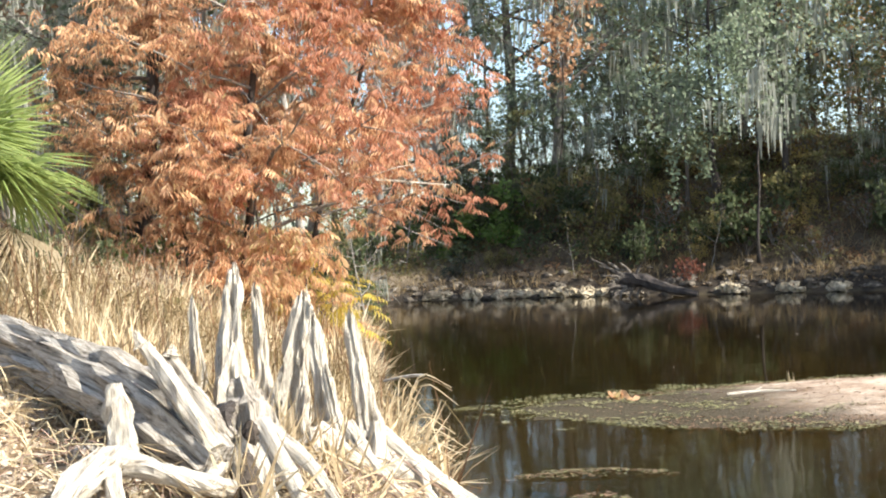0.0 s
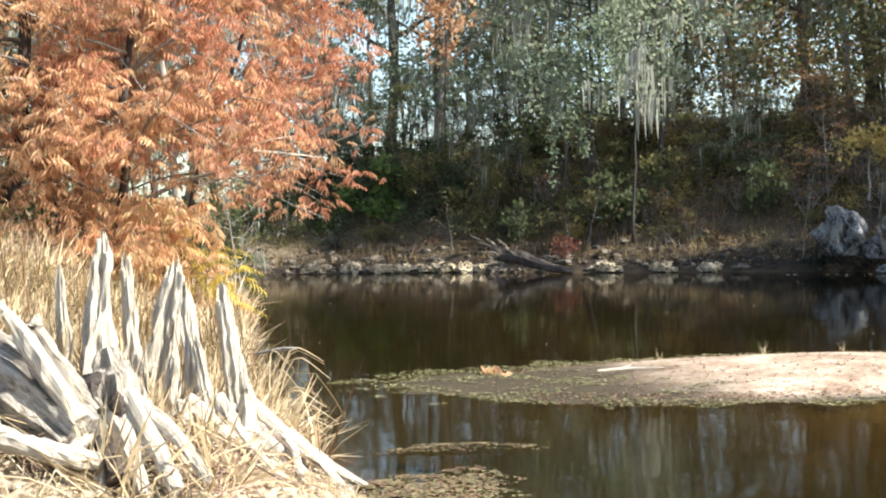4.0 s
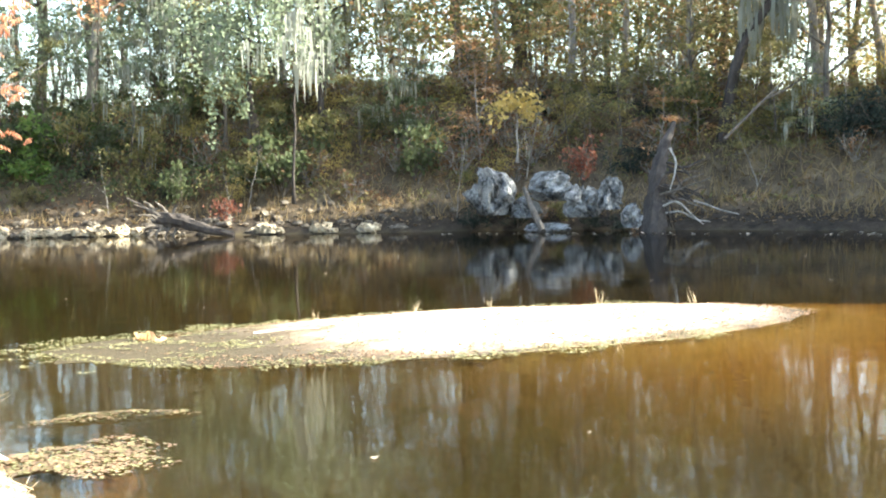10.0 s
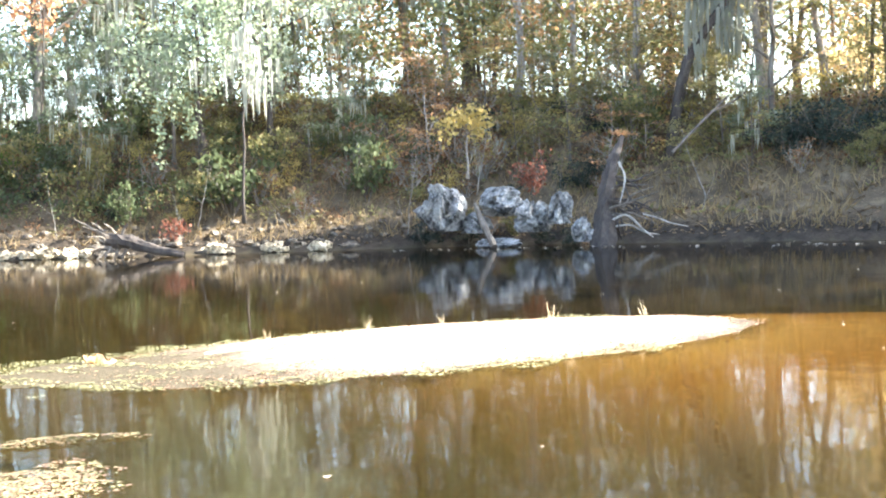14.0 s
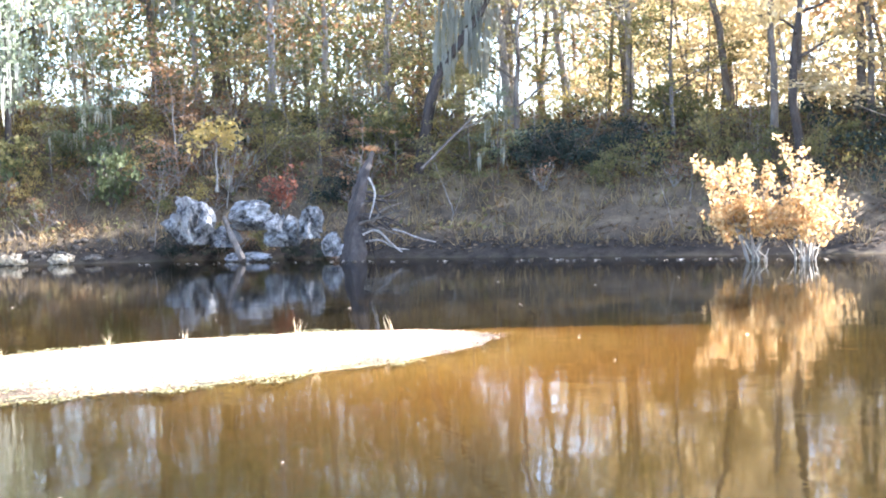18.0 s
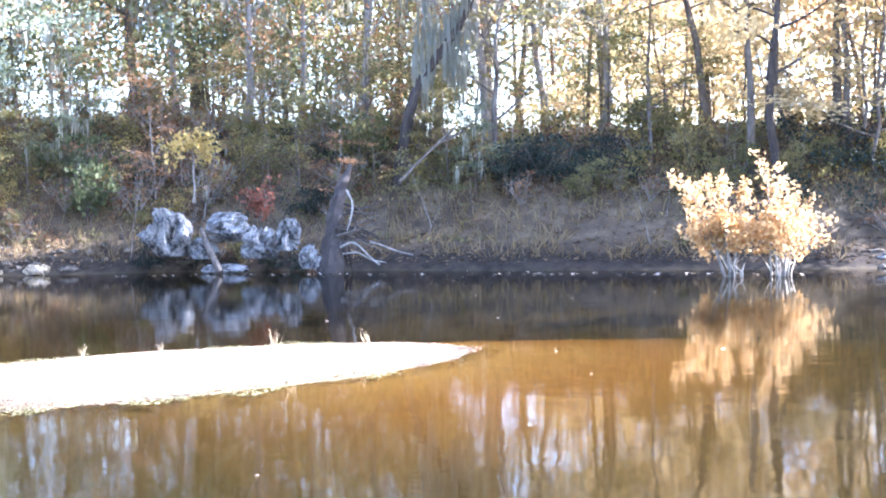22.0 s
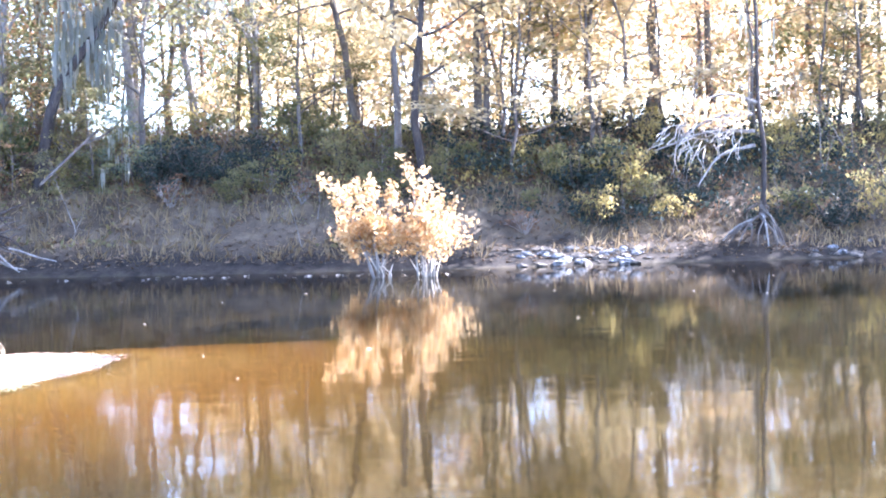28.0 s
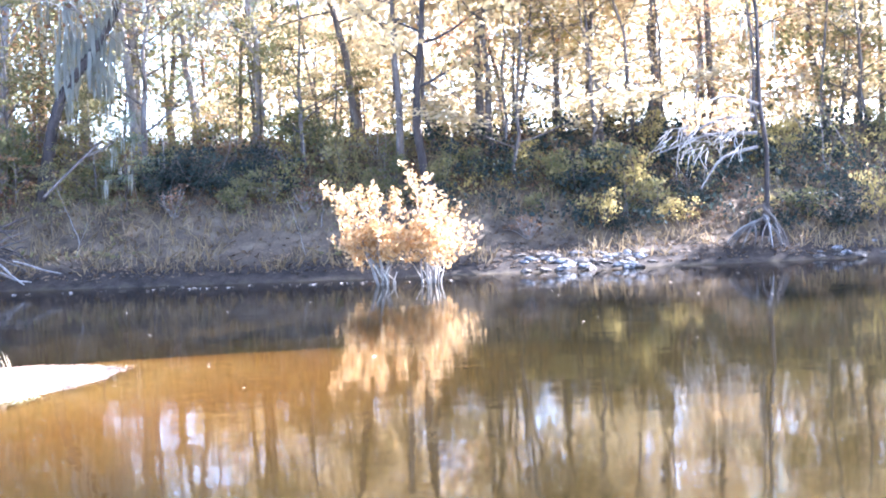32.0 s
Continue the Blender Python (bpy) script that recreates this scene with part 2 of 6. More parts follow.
# ground: soil and litter on land, pale sand on the bar, a bed with the water's absorption painted into its colour
gm, gnt, gout = nodes_of("ground_soil_sand_dimmed_bed")
geo = gnt.nodes.new("ShaderNodeNewGeometry")
sep = gnt.nodes.new("ShaderNodeSeparateXYZ")
gnt.links.new(geo.outputs["Position"], sep.inputs[0])
soil = ramp(gnt, noise_of(gnt, 0.9, 8, 0.7), [(0.3, (0.055, 0.042, 0.03)), (0.5, (0.13, 0.095, 0.06)), (0.68, (0.24, 0.18, 0.11))])
att = gnt.nodes.new("ShaderNodeAttribute")
att.attribute_name = "kind"
sepk = gnt.nodes.new("ShaderNodeSeparateXYZ")
gnt.links.new(att.outputs["Vector"], sepk.inputs[0])
sand = ramp(gnt, noise_of(gnt, 1.6, 7, 0.7), [(0.34, (0.26, 0.17, 0.115)), (0.48, (0.46, 0.34, 0.245)), (0.68, (0.7, 0.58, 0.45))])
straws = ramp(gnt, noise_of(gnt, 2.2, 8, 0.75), [(0.3, (0.28, 0.21, 0.14)), (0.5, (0.5, 0.4, 0.28)), (0.7, (0.68, 0.58, 0.43))])
# light lost in the water is put into the bed colour by depth
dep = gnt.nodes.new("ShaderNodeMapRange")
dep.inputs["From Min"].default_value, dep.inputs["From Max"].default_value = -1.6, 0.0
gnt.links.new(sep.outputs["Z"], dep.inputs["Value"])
shoal_absorbed = ramp(gnt, dep.outputs[0], [(0.0, (0.012, 0.010, 0.005)), (0.5, (0.03, 0.022, 0.009)), (0.68, (0.05, 0.036, 0.014)), (0.88, (0.17, 0.1, 0.035)), (1.0, (0.28, 0.21, 0.12))])
silt_absorbed = ramp(gnt, dep.outputs[0], [(0.0, (0.010, 0.010, 0.006)), (0.6, (0.016, 0.016, 0.008)), (0.85, (0.035, 0.03, 0.016)), (1.0, (0.075, 0.06, 0.036))])
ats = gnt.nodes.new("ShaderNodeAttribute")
ats.attribute_name = "shoal_absorbed"
bed = mix(gnt, silt_absorbed, shoal_absorbed, ats.outputs["Fac"])
# soil is darker low down: fully at 0.45 m, not at all above 1.1 m
soil_by_height = gnt.nodes.new("ShaderNodeMapRange")
soil_by_height.inputs["From Min"].default_value, soil_by_height.inputs["From Max"].default_value = 0.45, 1.1
gnt.links.new(sep.outputs["Z"], soil_by_height.inputs["Value"])
soil = mix(gnt, ramp(gnt, noise_of(gnt, 2.5, 6, 0.7), [(0.35, (0.018, 0.015, 0.012)), (0.65, (0.065, 0.05, 0.036))]), soil, soil_by_height.outputs[0])
col = mix(gnt, soil, straws, sepk.outputs["Y"])
col = mix(gnt, col, sand, sepk.outputs["X"])
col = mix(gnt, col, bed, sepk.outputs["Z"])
gf = noise_of(gnt, 14, 6, 0.7)
col = mix(gnt, col, ramp(gnt, gf, [(0.3, (0.55, 0.55, 0.55)), (0.7, (1.12, 1.12, 1.12))]), 0.8, 'MULTIPLY')
gb = gnt.nodes.new("ShaderNodeBsdfPrincipled")
gb.inputs["Roughness"].default_value = 0.9
gb.inputs["Specular IOR Level"].default_value = 0.15
gbump = gnt.nodes.new("ShaderNodeBump")
gbump.inputs["Strength"].default_value, gbump.inputs["Distance"].default_value = 0.6, 0.05
gnt.links.new(gf, gbump.inputs["Height"])
gnt.links.new(gbump.outputs[0], gb.inputs["Normal"])
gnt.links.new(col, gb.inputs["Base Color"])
gnt.links.new(gb.outputs[0], gout.inputs[0])
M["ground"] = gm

# water: tea-brown, clear enough to show the shallows, a mirror at low angles
wm, wnt, wout = nodes_of("river_water")
wt = wnt.nodes.new("ShaderNodeBsdfTransparent")
wt.inputs[0].default_value = (0.55, 0.43, 0.19, 1)
wg = wnt.nodes.new("ShaderNodeBsdfGlossy")
wg.inputs["Roughness"].default_value = 0.045
wf = wnt.nodes.new("ShaderNodeFresnel")
wf.inputs["IOR"].default_value = 1.33
wb = wnt.nodes.new("ShaderNodeBump")
wb.inputs["Strength"].default_value, wb.inputs["Distance"].default_value = 0.45, 0.009
wa = wnt.nodes.new("ShaderNodeMath")
wa.operation = 'MULTIPLY_ADD'
nt_a, nt_b = noise_of(wnt, 1.1, 3, 0.5), noise_of(wnt, 7.0, 2, 0.5)
wnt.links.new(nt_b, wa.inputs[0])
wa.inputs[1].default_value = 0.1
wnt.links.new(nt_a, wa.inputs[2])
wnt.links.new(wa.outputs[0], wb.inputs["Height"])
wnt.links.new(wb.outputs[0], wg.inputs["Normal"])
wnt.links.new(wb.outputs[0], wf.inputs["Normal"])
wx = wnt.nodes.new("ShaderNodeMixShader")
wnt.links.new(wf.outputs[0], wx.inputs[0])
wnt.links.new(wt.outputs[0], wx.inputs[1])
wnt.links.new(wg.outputs[0], wx.inputs[2])
wnt.links.new(wx.outputs[0], wout.inputs[0])
M["water"] = wm

# ---- mesh tools ----


def mesh_ob(name, V, F, material, parent=None, label="", smooth=False):
    me = bpy.data.meshes.new(name)
    me.from_pydata(np.asarray(V, float).tolist(), [], [list(f) for f in F] if not isinstance(F, np.ndarray) else F.tolist())
    if smooth:
        me.polygons.foreach_set("use_smooth", [True] * len(me.polygons))
    me.materials.append(material)
    ob = new(name, me)
    if parent is not None:
        ob.parent = parent
    if label:
        tagged(ob, label)
    return ob


def empty(name, where, label, category, group="", turn=0.0, size=1.0):
    e = new(name)
    e.empty_display_size = 0.2
    e.matrix_basis = Matrix.LocRotScale(where, Euler((0, 0, radians(turn))), (size, size, size))
    return tagged(e, label, category, group)


def joined(bits):
    """One vertex array and one quad array out of several; triangles repeat a corner nowhere, so lists stay lists."""
    V, F, n = [], [], 0
    for v, f in bits:
        V.append(np.asarray(v, float))
        F += [[i + n for i in q] for q in f]
        n += len(v)
    return np.concatenate(V), F


GRAIN = []


def tube(pts, radii, sides=6, rough=0.0, rng=None, close=True):
    """A tapering round bar along a line of points."""
    P = np.asarray(pts, float)
    n = len(P)
    T = np.gradient(P, axis=0)
    T /= np.linalg.norm(T, axis=1)[:, None] + 1e-9
    ref = np.array([0.31, 0.95, 0.11]) if abs(T[0][1]) < 0.9 else np.array([1.0, 0.1, 0.2])
    A = np.cross(T, ref)
    A /= np.linalg.norm(A, axis=1)[:, None] + 1e-9
    B = np.cross(T, A)
    ang = np.linspace(0, 2 * np.pi, sides, endpoint=False)
    R = np.asarray(radii, float)[:, None] * np.ones(sides)[None]
    if rough and rng is not None:
        R = R * (1 + rough * (rng.random((n, sides)) - 0.5) + rough * 0.8 * (rng.random(sides) - 0.5)[None])
    V = P[:, None] + R[..., None] * (np.cos(ang)[None, :, None] * A[:, None] + np.sin(ang)[None, :, None] * B[:, None])
    V = V.reshape(-1, 3)
    F = []
    for i in range(n - 1):
        for j in range(sides):
            k = (j + 1) % sides
            F.append([i * sides + j, i * sides + k, (i + 1) * sides + k, (i + 1) * sides + j])
    GRAIN.append((np.concatenate([[0], np.cumsum(np.linalg.norm(np.diff(P, axis=0), axis=1))]), R, ang))
    if close:
        F.append(list(range(sides))[::-1])
        F.append([(n - 1) * sides + j for j in range(sides)])
    return V, F


def scatter(proto_v, proto_f, where, turns, sizes):
    """Many small pieces in one mesh: the same little form at each place, turned and sized."""
    pv, n, k = np.asarray(proto_v, float), len(where), len(proto_v)
    V = np.einsum("nij,kj->nki", turns * np.asarray(sizes)[:, None, None], pv) + np.asarray(where)[:, None]
    F = (np.asarray(proto_f)[None] + (np.arange(n) * k)[:, None, None]).reshape(-1, len(proto_f[0]))
    return V.reshape(-1, 3), F


def turns_free(rng, n):
    """Random rotations."""
    q = rng.normal(size=(n, 4))
    q /= np.linalg.norm(q, axis=1)[:, None]
    w, x, y, z = q.T
    return np.stack([np.stack([1 - 2 * (y * y + z * z), 2 * (x * y - z * w), 2 * (x * z + y * w)], -1),
                     np.stack([2 * (x * y + z * w), 1 - 2 * (x * x + z * z), 2 * (y * z - x * w)], -1),
                     np.stack([2 * (x * z - y * w), 2 * (y * z + x * w), 1 - 2 * (x * x + y * y)], -1)], -2)


def turns_up(rng, n, tilt=0.35):
    """Random turns about the vertical, with a lean of up to tilt radians."""
    a, t, d = rng.random(n) * 2 * np.pi, rng.random(n) * tilt, rng.random(n) * 2 * np.pi
    ca, sa = np.cos(a), np.sin(a)
    Z = np.zeros((n, 3, 3))
    Z[:, 0, 0], Z[:, 0, 1], Z[:, 1, 0], Z[:, 1, 1], Z[:, 2, 2] = ca, -sa, sa, ca, 1
    ax = np.stack([np.cos(d), np.sin(d), np.zeros(n)], 1)
    K = np.zeros((n, 3, 3))
    K[:, 0, 2], K[:, 2, 0], K[:, 1, 2], K[:, 2, 1] = ax[:, 1], -ax[:, 1], -ax[:, 0], ax[:, 0]
    L = np.eye(3)[None] + np.sin(t)[:, None, None] * K + (1 - np.cos(t))[:, None, None] * (K @ K)
    return L @ Z


# little forms: (vertices, faces)
LEAF = ([(0, 0, 0), (0.32, 0.5, 0.06), (0, 1, 0), (-0.32, 0.5, 0.06)], [(0, 1, 2, 3)])
BROAD = ([(0, 0, 0), (0.4, 0.3, 0.1), (0.32, 0.8, 0.02), (0, 1, -0.06), (-0.32, 0.8, 0.05), (-0.4, 0.3, 0.12)], [(0, 1, 2, 3), (0, 3, 4, 5)])
BLADE = ([(-0.012, 0, 0), (0.012, 0, 0), (0.010, 0.06, 0.5), (-0.010, 0.06, 0.5), (0.001, 0.25, 1.0), (-0.001, 0.25, 1.0)], [(0, 1, 2, 3), (3, 2, 4, 5)])
CHIP = ([(-0.5, -0.3, 0), (0.4, -0.35, 0.12), (0.55, 0.3, 0.02), (-0.4, 0.35, 0.15)], [(0, 1, 2, 3)])


def spray_form():
    """A hanging spray of narrow leaflets along an arching twig."""
    v, f = [], []
    for i in range(9):
        side = -1 if i % 2 else 1
        y = 0.06 + 0.085 * i
        z = -0.55 * y * y
        ln = 0.46 - 0.022 * i
        a = 0.7 if i < 8 else 0.0
        dx, dy, dz = side * ln * math.sin(a) * 0.8, ln * math.cos(a) * 0.45, -0.85 * ln
        k = len(v)
        v += [(0, y, z), (dx * 0.45 + 0.045, y + dy * 0.5, z + dz * 0.36), (dx, y + dy, z + dz), (dx * 0.45 - 0.045, y + dy * 0.5 + 0.03, z + dz * 0.36)]
        f.append((k, k + 1, k + 2, k + 3))
    return v, f


SPRAY = spray_form()


def moss_form():
    """A hank of hanging moss: thin crossing strands that taper downward."""
    v, f = [], []
    for i in range(6):
        a = i * 1.3
        ox, oy = 0.13 * math.cos(a * 2.1), 0.13 * math.sin(a * 2.1)
        w = 0.02 + 0.009 * (i % 3)
        ln = 0.4 + 0.2 * ((i * 3) % 4)
        c, s = math.cos(a), math.sin(a)
        k = len(v)
        v += [(ox - w * c, oy - w * s, 0.03), (ox + w * c, oy + w * s, 0.03), (ox + w * c + 0.03, oy + w * s, -ln * 0.5), (ox - w * c, oy - w * s, -ln * 0.45), (ox + 0.004, oy, -ln), (ox - 0.004, oy + 0.004, -ln)]
        f += [(k, k + 1, k + 2, k + 3), (k + 3, k + 2, k + 4, k + 5)]
    return v, f


MOSS = moss_form()

# ---- lie of the land ----
FAR = np.array([(-3, 54), (1.5, 53.6), (6, 51.8), (9.5, 49.2), (12.5, 47.5), (18, 45), (20.5, 43.3), (23, 40), (25.5, 36.5), (28.5, 32), (32.5, 27.5), (37.5, 22.8), (43, 18), (55, 6), (75, -22)], float)
NEAR = np.array([(75, -90), (40, -45), (14, -6), (6, 0.2), (3.2, 2.6), (1.6, 4.8), (0.7, 6.6), (0.3, 8.5), (0.0, 10), (-0.4, 12.5), (-0.8, 17), (-1.4, 27), (-2.4, 40), (-3, 54)], float)
RIVER = np.concatenate([FAR, NEAR[:-1]])
BAR = (5.6, 14.85, 4.98, 2.25, radians(3))


def line_dist(X, Y, L, closed=False):
    best = np.full(X.shape, 1e9)
    ends = list(zip(L[:-1], L[1:])) + ([(L[-1], L[0])] if closed else [])
    for (ax, ay), (bx, by) in ends:
        t = np.clip(((X - ax) * (bx - ax) + (Y - ay) * (by - ay)) / ((bx - ax) ** 2 + (by - ay) ** 2), 0, 1)
        best = np.minimum(best, np.hypot(X - ax - t * (bx - ax), Y - ay - t * (by - ay)))
    return best


def in_river(X, Y):
    inside = np.zeros(X.shape, bool)
    n = len(RIVER)
    for i in range(n):
        (ax, ay), (bx, by) = RIVER[i], RIVER[(i + 1) % n]
        cross = ((ay > Y) != (by > Y)) & (X < (bx - ax) * (Y - ay) / (by - ay + 1e-12) + ax)
        inside ^= cross
    return inside


def wobble(X, Y, s, seed):
    return (np.sin(X * s + seed) * np.cos(Y * s * 1.13 + seed * 2.1) + 0.5 * np.sin(X * s * 2.3 + Y * s * 1.7 + seed) + 0.35 * np.cos(Y * s * 3.1 - X * s * 2.2 + seed * 3)) / 1.85


def smooth(a, b, x):
    t = np.clip((x - a) / (b - a), 0, 1)
    return t * t * (3 - 2 * t)


def bar_q(X, Y):
    cx, cy, a, b, tilt = BAR
    u = (X - cx) * math.cos(tilt) + (Y - cy) * math.sin(tilt)
    v = -(X - cx) * math.sin(tilt) + (Y - cy) * math.cos(tilt)
    return np.sqrt((u / a) ** 2 + (v / b) ** 2) + 0.03 * wobble(X, Y, 2.6, 1.0) + 0.025 * wobble(X, Y, 6.1, 3.0), u / a


def height(X, Y):
    X, Y = np.asarray(X, float), np.asarray(Y, float)
    df, dn = line_dist(X, Y, FAR), line_dist(X, Y, NEAR)
    d = np.minimum(df, dn)
    w = smooth(0.35, 0.65, dn / (df + dn + 1e-9))
    lift = (0.55 + 0.45 * smooth(-8, 4, X)) * (1 - 0.2 * smooth(24, 33, X))
    zf = np.interp(df, [0, 0.6, 1.4, 3, 6, 9, 11.5, 30, 120, 2000], [0, 0.3, 0.6, 1.3, 3.6, 5.7, 6.5, 7.1, 8.4, 13]) * lift
    zn = np.interp(dn, [0, 0.5, 1.5, 3, 5, 9, 20, 60, 2000], [0, 0.22, 0.55, 1.25, 1.75, 2.1, 2.5, 4, 8]) * (0.33 + 0.67 * smooth(5.5, 11, Y))
    land = w * zf + (1 - w) * zn + wobble(X, Y, 0.55, 2.0) * 0.12 * smooth(0.5, 4, d) + wobble(X, Y, 1.9, 5.0) * 0.07 * smooth(0.3, 2, d)
    bedf = np.interp(df, [0, 0.5, 2, 5, 12], [0, -0.1, -0.5, -1.0, -1.6])
    bedn = np.interp(dn, [0, 0.5, 2, 5, 12], [0, -0.12, -0.35, -0.55, -1.0])
    bed_z = np.maximum(bedf, -5) * w + bedn * (1 - w)
    q, u = bar_q(X, Y)
    top = 0.17 * (0.16 + 0.84 * smooth(-0.62, 0.05, u))
    barz = np.where(q < 1, top * (1 - q ** 2.2), np.interp(q, [1, 1.25, 2, 3.2, 4.5], [0, -0.1, -0.32, -0.75, -1.5]))
    bed_z = np.maximum(bed_z, barz) + wobble(X, Y, 1.3, 7.0) * 0.012
    return np.where(in_river(X, Y), bed_z, land)


def on(x, y, up=0.0):
    return Vector((x, y, float(height(x, y)) + up))


def polar(az, d):
    return d * math.sin(radians(az)), d * math.cos(radians(az))


def at(az, d, up=0.0):
    return on(*polar(az, d), up)


def axis(lo, hi, step, far):
    mid = np.arange(lo, hi + step / 2, step)
    grow = step * 1.35 ** np.arange(1, 40)
    out = np.cumsum(grow)
    out = out[out < far]
    return np.concatenate([(lo - out)[::-1], mid, hi + out])


gx, gy = axis(-20, 56, 0.38, 2500), axis(-6, 68, 0.38, 2500)
GX, GY = np.meshgrid(gx, gy)
GZ = height(GX, GY)
nx, ny = len(gx), len(gy)
idx = np.arange(nx * ny).reshape(ny, nx)
GF = np.stack([idx[:-1, :-1], idx[:-1, 1:], idx[1:, 1:], idx[1:, :-1]], -1).reshape(-1, 4)
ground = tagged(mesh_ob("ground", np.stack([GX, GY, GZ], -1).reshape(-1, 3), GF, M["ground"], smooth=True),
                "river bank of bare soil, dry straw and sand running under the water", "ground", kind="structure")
q, _ = bar_q(GX, GY)
wet = in_river(GX, GY) & (q > 1.0)
strawy = (1 - smooth(0.35, 0.65, line_dist(GX, GY, NEAR) / (line_dist(GX, GY, FAR) + line_dist(GX, GY, NEAR) + 1e-9))) * smooth(0.3, 1.2, line_dist(GX, GY, NEAR))
kind = np.stack([(1 - smooth(0.84, 1.0, q)) * (0.03 + 0.97 * smooth(-0.62, -0.2, (GX - BAR[0]) / BAR[2] + 0.06 * (GY - BAR[1]) + 0.12 * wobble(GX, GY, 2.0, 4.0))), np.where(wet | (q < 1.1), 0, strawy), np.where(wet, 1.0, np.where(q < 1.02, 0.95 * (1 - smooth(-0.6, -0.2, (GX - BAR[0]) / BAR[2] + 0.1 * wobble(GX, GY, 2.4, 6.0))), 0.0))], -1).reshape(-1, 3)
ka = ground.data.attributes.new("kind", 'FLOAT_VECTOR', 'POINT')
ka.data.foreach_set("vector", kind.ravel())
# weight of the orange bed; fades by bearing to fit the camera's view
sh = ground.data.attributes.new("shoal_absorbed", 'FLOAT', 'POINT')
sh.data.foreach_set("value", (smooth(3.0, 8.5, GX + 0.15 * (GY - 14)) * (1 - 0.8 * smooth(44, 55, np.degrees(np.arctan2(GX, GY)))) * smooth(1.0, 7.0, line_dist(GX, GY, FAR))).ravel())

water = tagged(mesh_ob("water", [(-40, -120, 0), (110, -120, 0), (110, 60, 0), (-40, 60, 0)], [(0, 1, 2, 3)], M["water"]),
               "still tea-brown river water mirroring the trees", "water", kind="structure")
water.visible_shadow = False

# ---- growing things ----


def branch_line(rng, start, heading, length, steps, wig, rise):
    p, d = np.array(start, float), np.array(heading, float)
    pts = [p.copy()]
    for _ in range(steps):
        d = d + rng.normal(size=3) * wig + np.array([0, 0, rise])
        d /= np.linalg.norm(d)
        p = p + d * length / steps
        pts.append(p.copy())
    return np.array(pts)


def grow(rng, tall, r0, limbs=14, first=0.35, reach=3.0, up=0.5, wig=0.12, lean=(0, 0), twigs=4, rise=0.02, droop=0.0):
    """Trunk, limbs and twigs of a tree at the origin: lists of (points, radii), and points along the twigs."""
    n = 9
    k = np.linspace(0, 1, n)
    w = np.cumsum(rng.normal(size=(n, 2)) * tall * 0.012, axis=0)
    trunk = np.stack([w[:, 0] - w[0, 0] + lean[0] * tall * k, w[:, 1] - w[0, 1] + lean[1] * tall * k, tall * k - 0.15], 1)
    tr = r0 * (1 - 0.82 * k) * np.where(k < 0.06, 1.5, 1)
    bars, tips = [], []
    for i in range(limbs):
        f = first + (1 - first) * (i + rng.random() * 0.8) / limbs
        f = min(f, 0.99)
        base = np.array([np.interp(f, k, trunk[:, j]) for j in range(3)])
        a = i * 2.4 + rng.random() * 1.2
        ln = reach * (1.15 - 0.75 * (f - first) / (1 - first)) * (0.7 + 0.5 * rng.random())
        u = up + 0.35 * rng.normal() * 0.5
        h = np.array([math.cos(a) * math.cos(u), math.sin(a) * math.cos(u), math.sin(u)])
        line = branch_line(rng, base, h, ln, 5, wig, rise - droop)
        rr = r0 * (1 - 0.8 * f) * 0.5
        own = [(line, rr * np.linspace(1, 0.3, 6))]
        bars.append(own)
        for _ in range(twigs):
            g = 0.3 + 0.7 * rng.random()
            b2 = np.array([np.interp(g, np.linspace(0, 1, 6), line[:, j]) for j in range(3)])
            d2 = line[-1] - line[0]
            d2 = d2 / np.linalg.norm(d2) + rng.normal(size=3) * 0.75
            d2 /= np.linalg.norm(d2)
            tw = branch_line(rng, b2, d2, ln * (0.3 + 0.3 * rng.random()), 3, wig * 1.4, rise - droop)
            own.append((tw[[0, 2, 3]], rr * 0.38 * np.array([1, 0.6, 0.35])))
            for g2 in np.linspace(0.25, 1, 5):
                tips.append([np.interp(g2, np.linspace(0, 1, 4), tw[:, j]) for j in range(3)])
        tips.append(line[-1])
    return (trunk, tr), bars, np.array(tips)


def tree(name, where, label, seed, tall, r0, bark, leaf=None, leaves=2000, leaf_size=0.26, spread=0.45, moss=0, moss_len=1.2, form=LEAF, category="tree", group="", turn=0.0, size=1.0, sides=8, flat=False, leaf_label="", clumps=0, **shape):
    rng = np.random.default_rng(seed)
    (trunk, tr), bars, tips = grow(rng, tall, r0, **shape)
    root = empty(name, where, label, category, group, turn, size)
    mesh_ob("trunk", *tube(trunk, tr, sides, 0.25, rng), bark, root, smooth=True)
    for own in bars:
        mesh_ob("limb", *joined([tube(p, r, 5 if len(p) > 3 else 3, close=False) for p, r in own]), bark, root, smooth=True)
    if leaves:
        spots = tips[rng.integers(0, len(tips), clumps)] if clumps else tips
        c = spots[rng.integers(0, len(spots), leaves)] + rng.normal(size=(leaves, 3)) * spread * np.array([1, 1, 0.3 if clumps else 0.7])
        t = turns_up(rng, leaves, 0.9) if flat else turns_free(rng, leaves)
        mesh_ob("crown", *scatter(*form, c, t, leaf_size * (0.6 + 0.8 * rng.random(leaves))), leaf, root, leaf_label)
    if moss:
        c = tips[rng.integers(0, len(tips), moss)] + rng.normal(size=(moss, 3)) * 0.12
        tagged(mesh_ob("spanish_moss", *scatter(*MOSS, c, turns_up(rng, moss, 0.12), moss_len * (0.4 + 0.9 * rng.random(moss))), M["moss"], root, "grey hanging spanish moss"), kind="stuff")
    return root


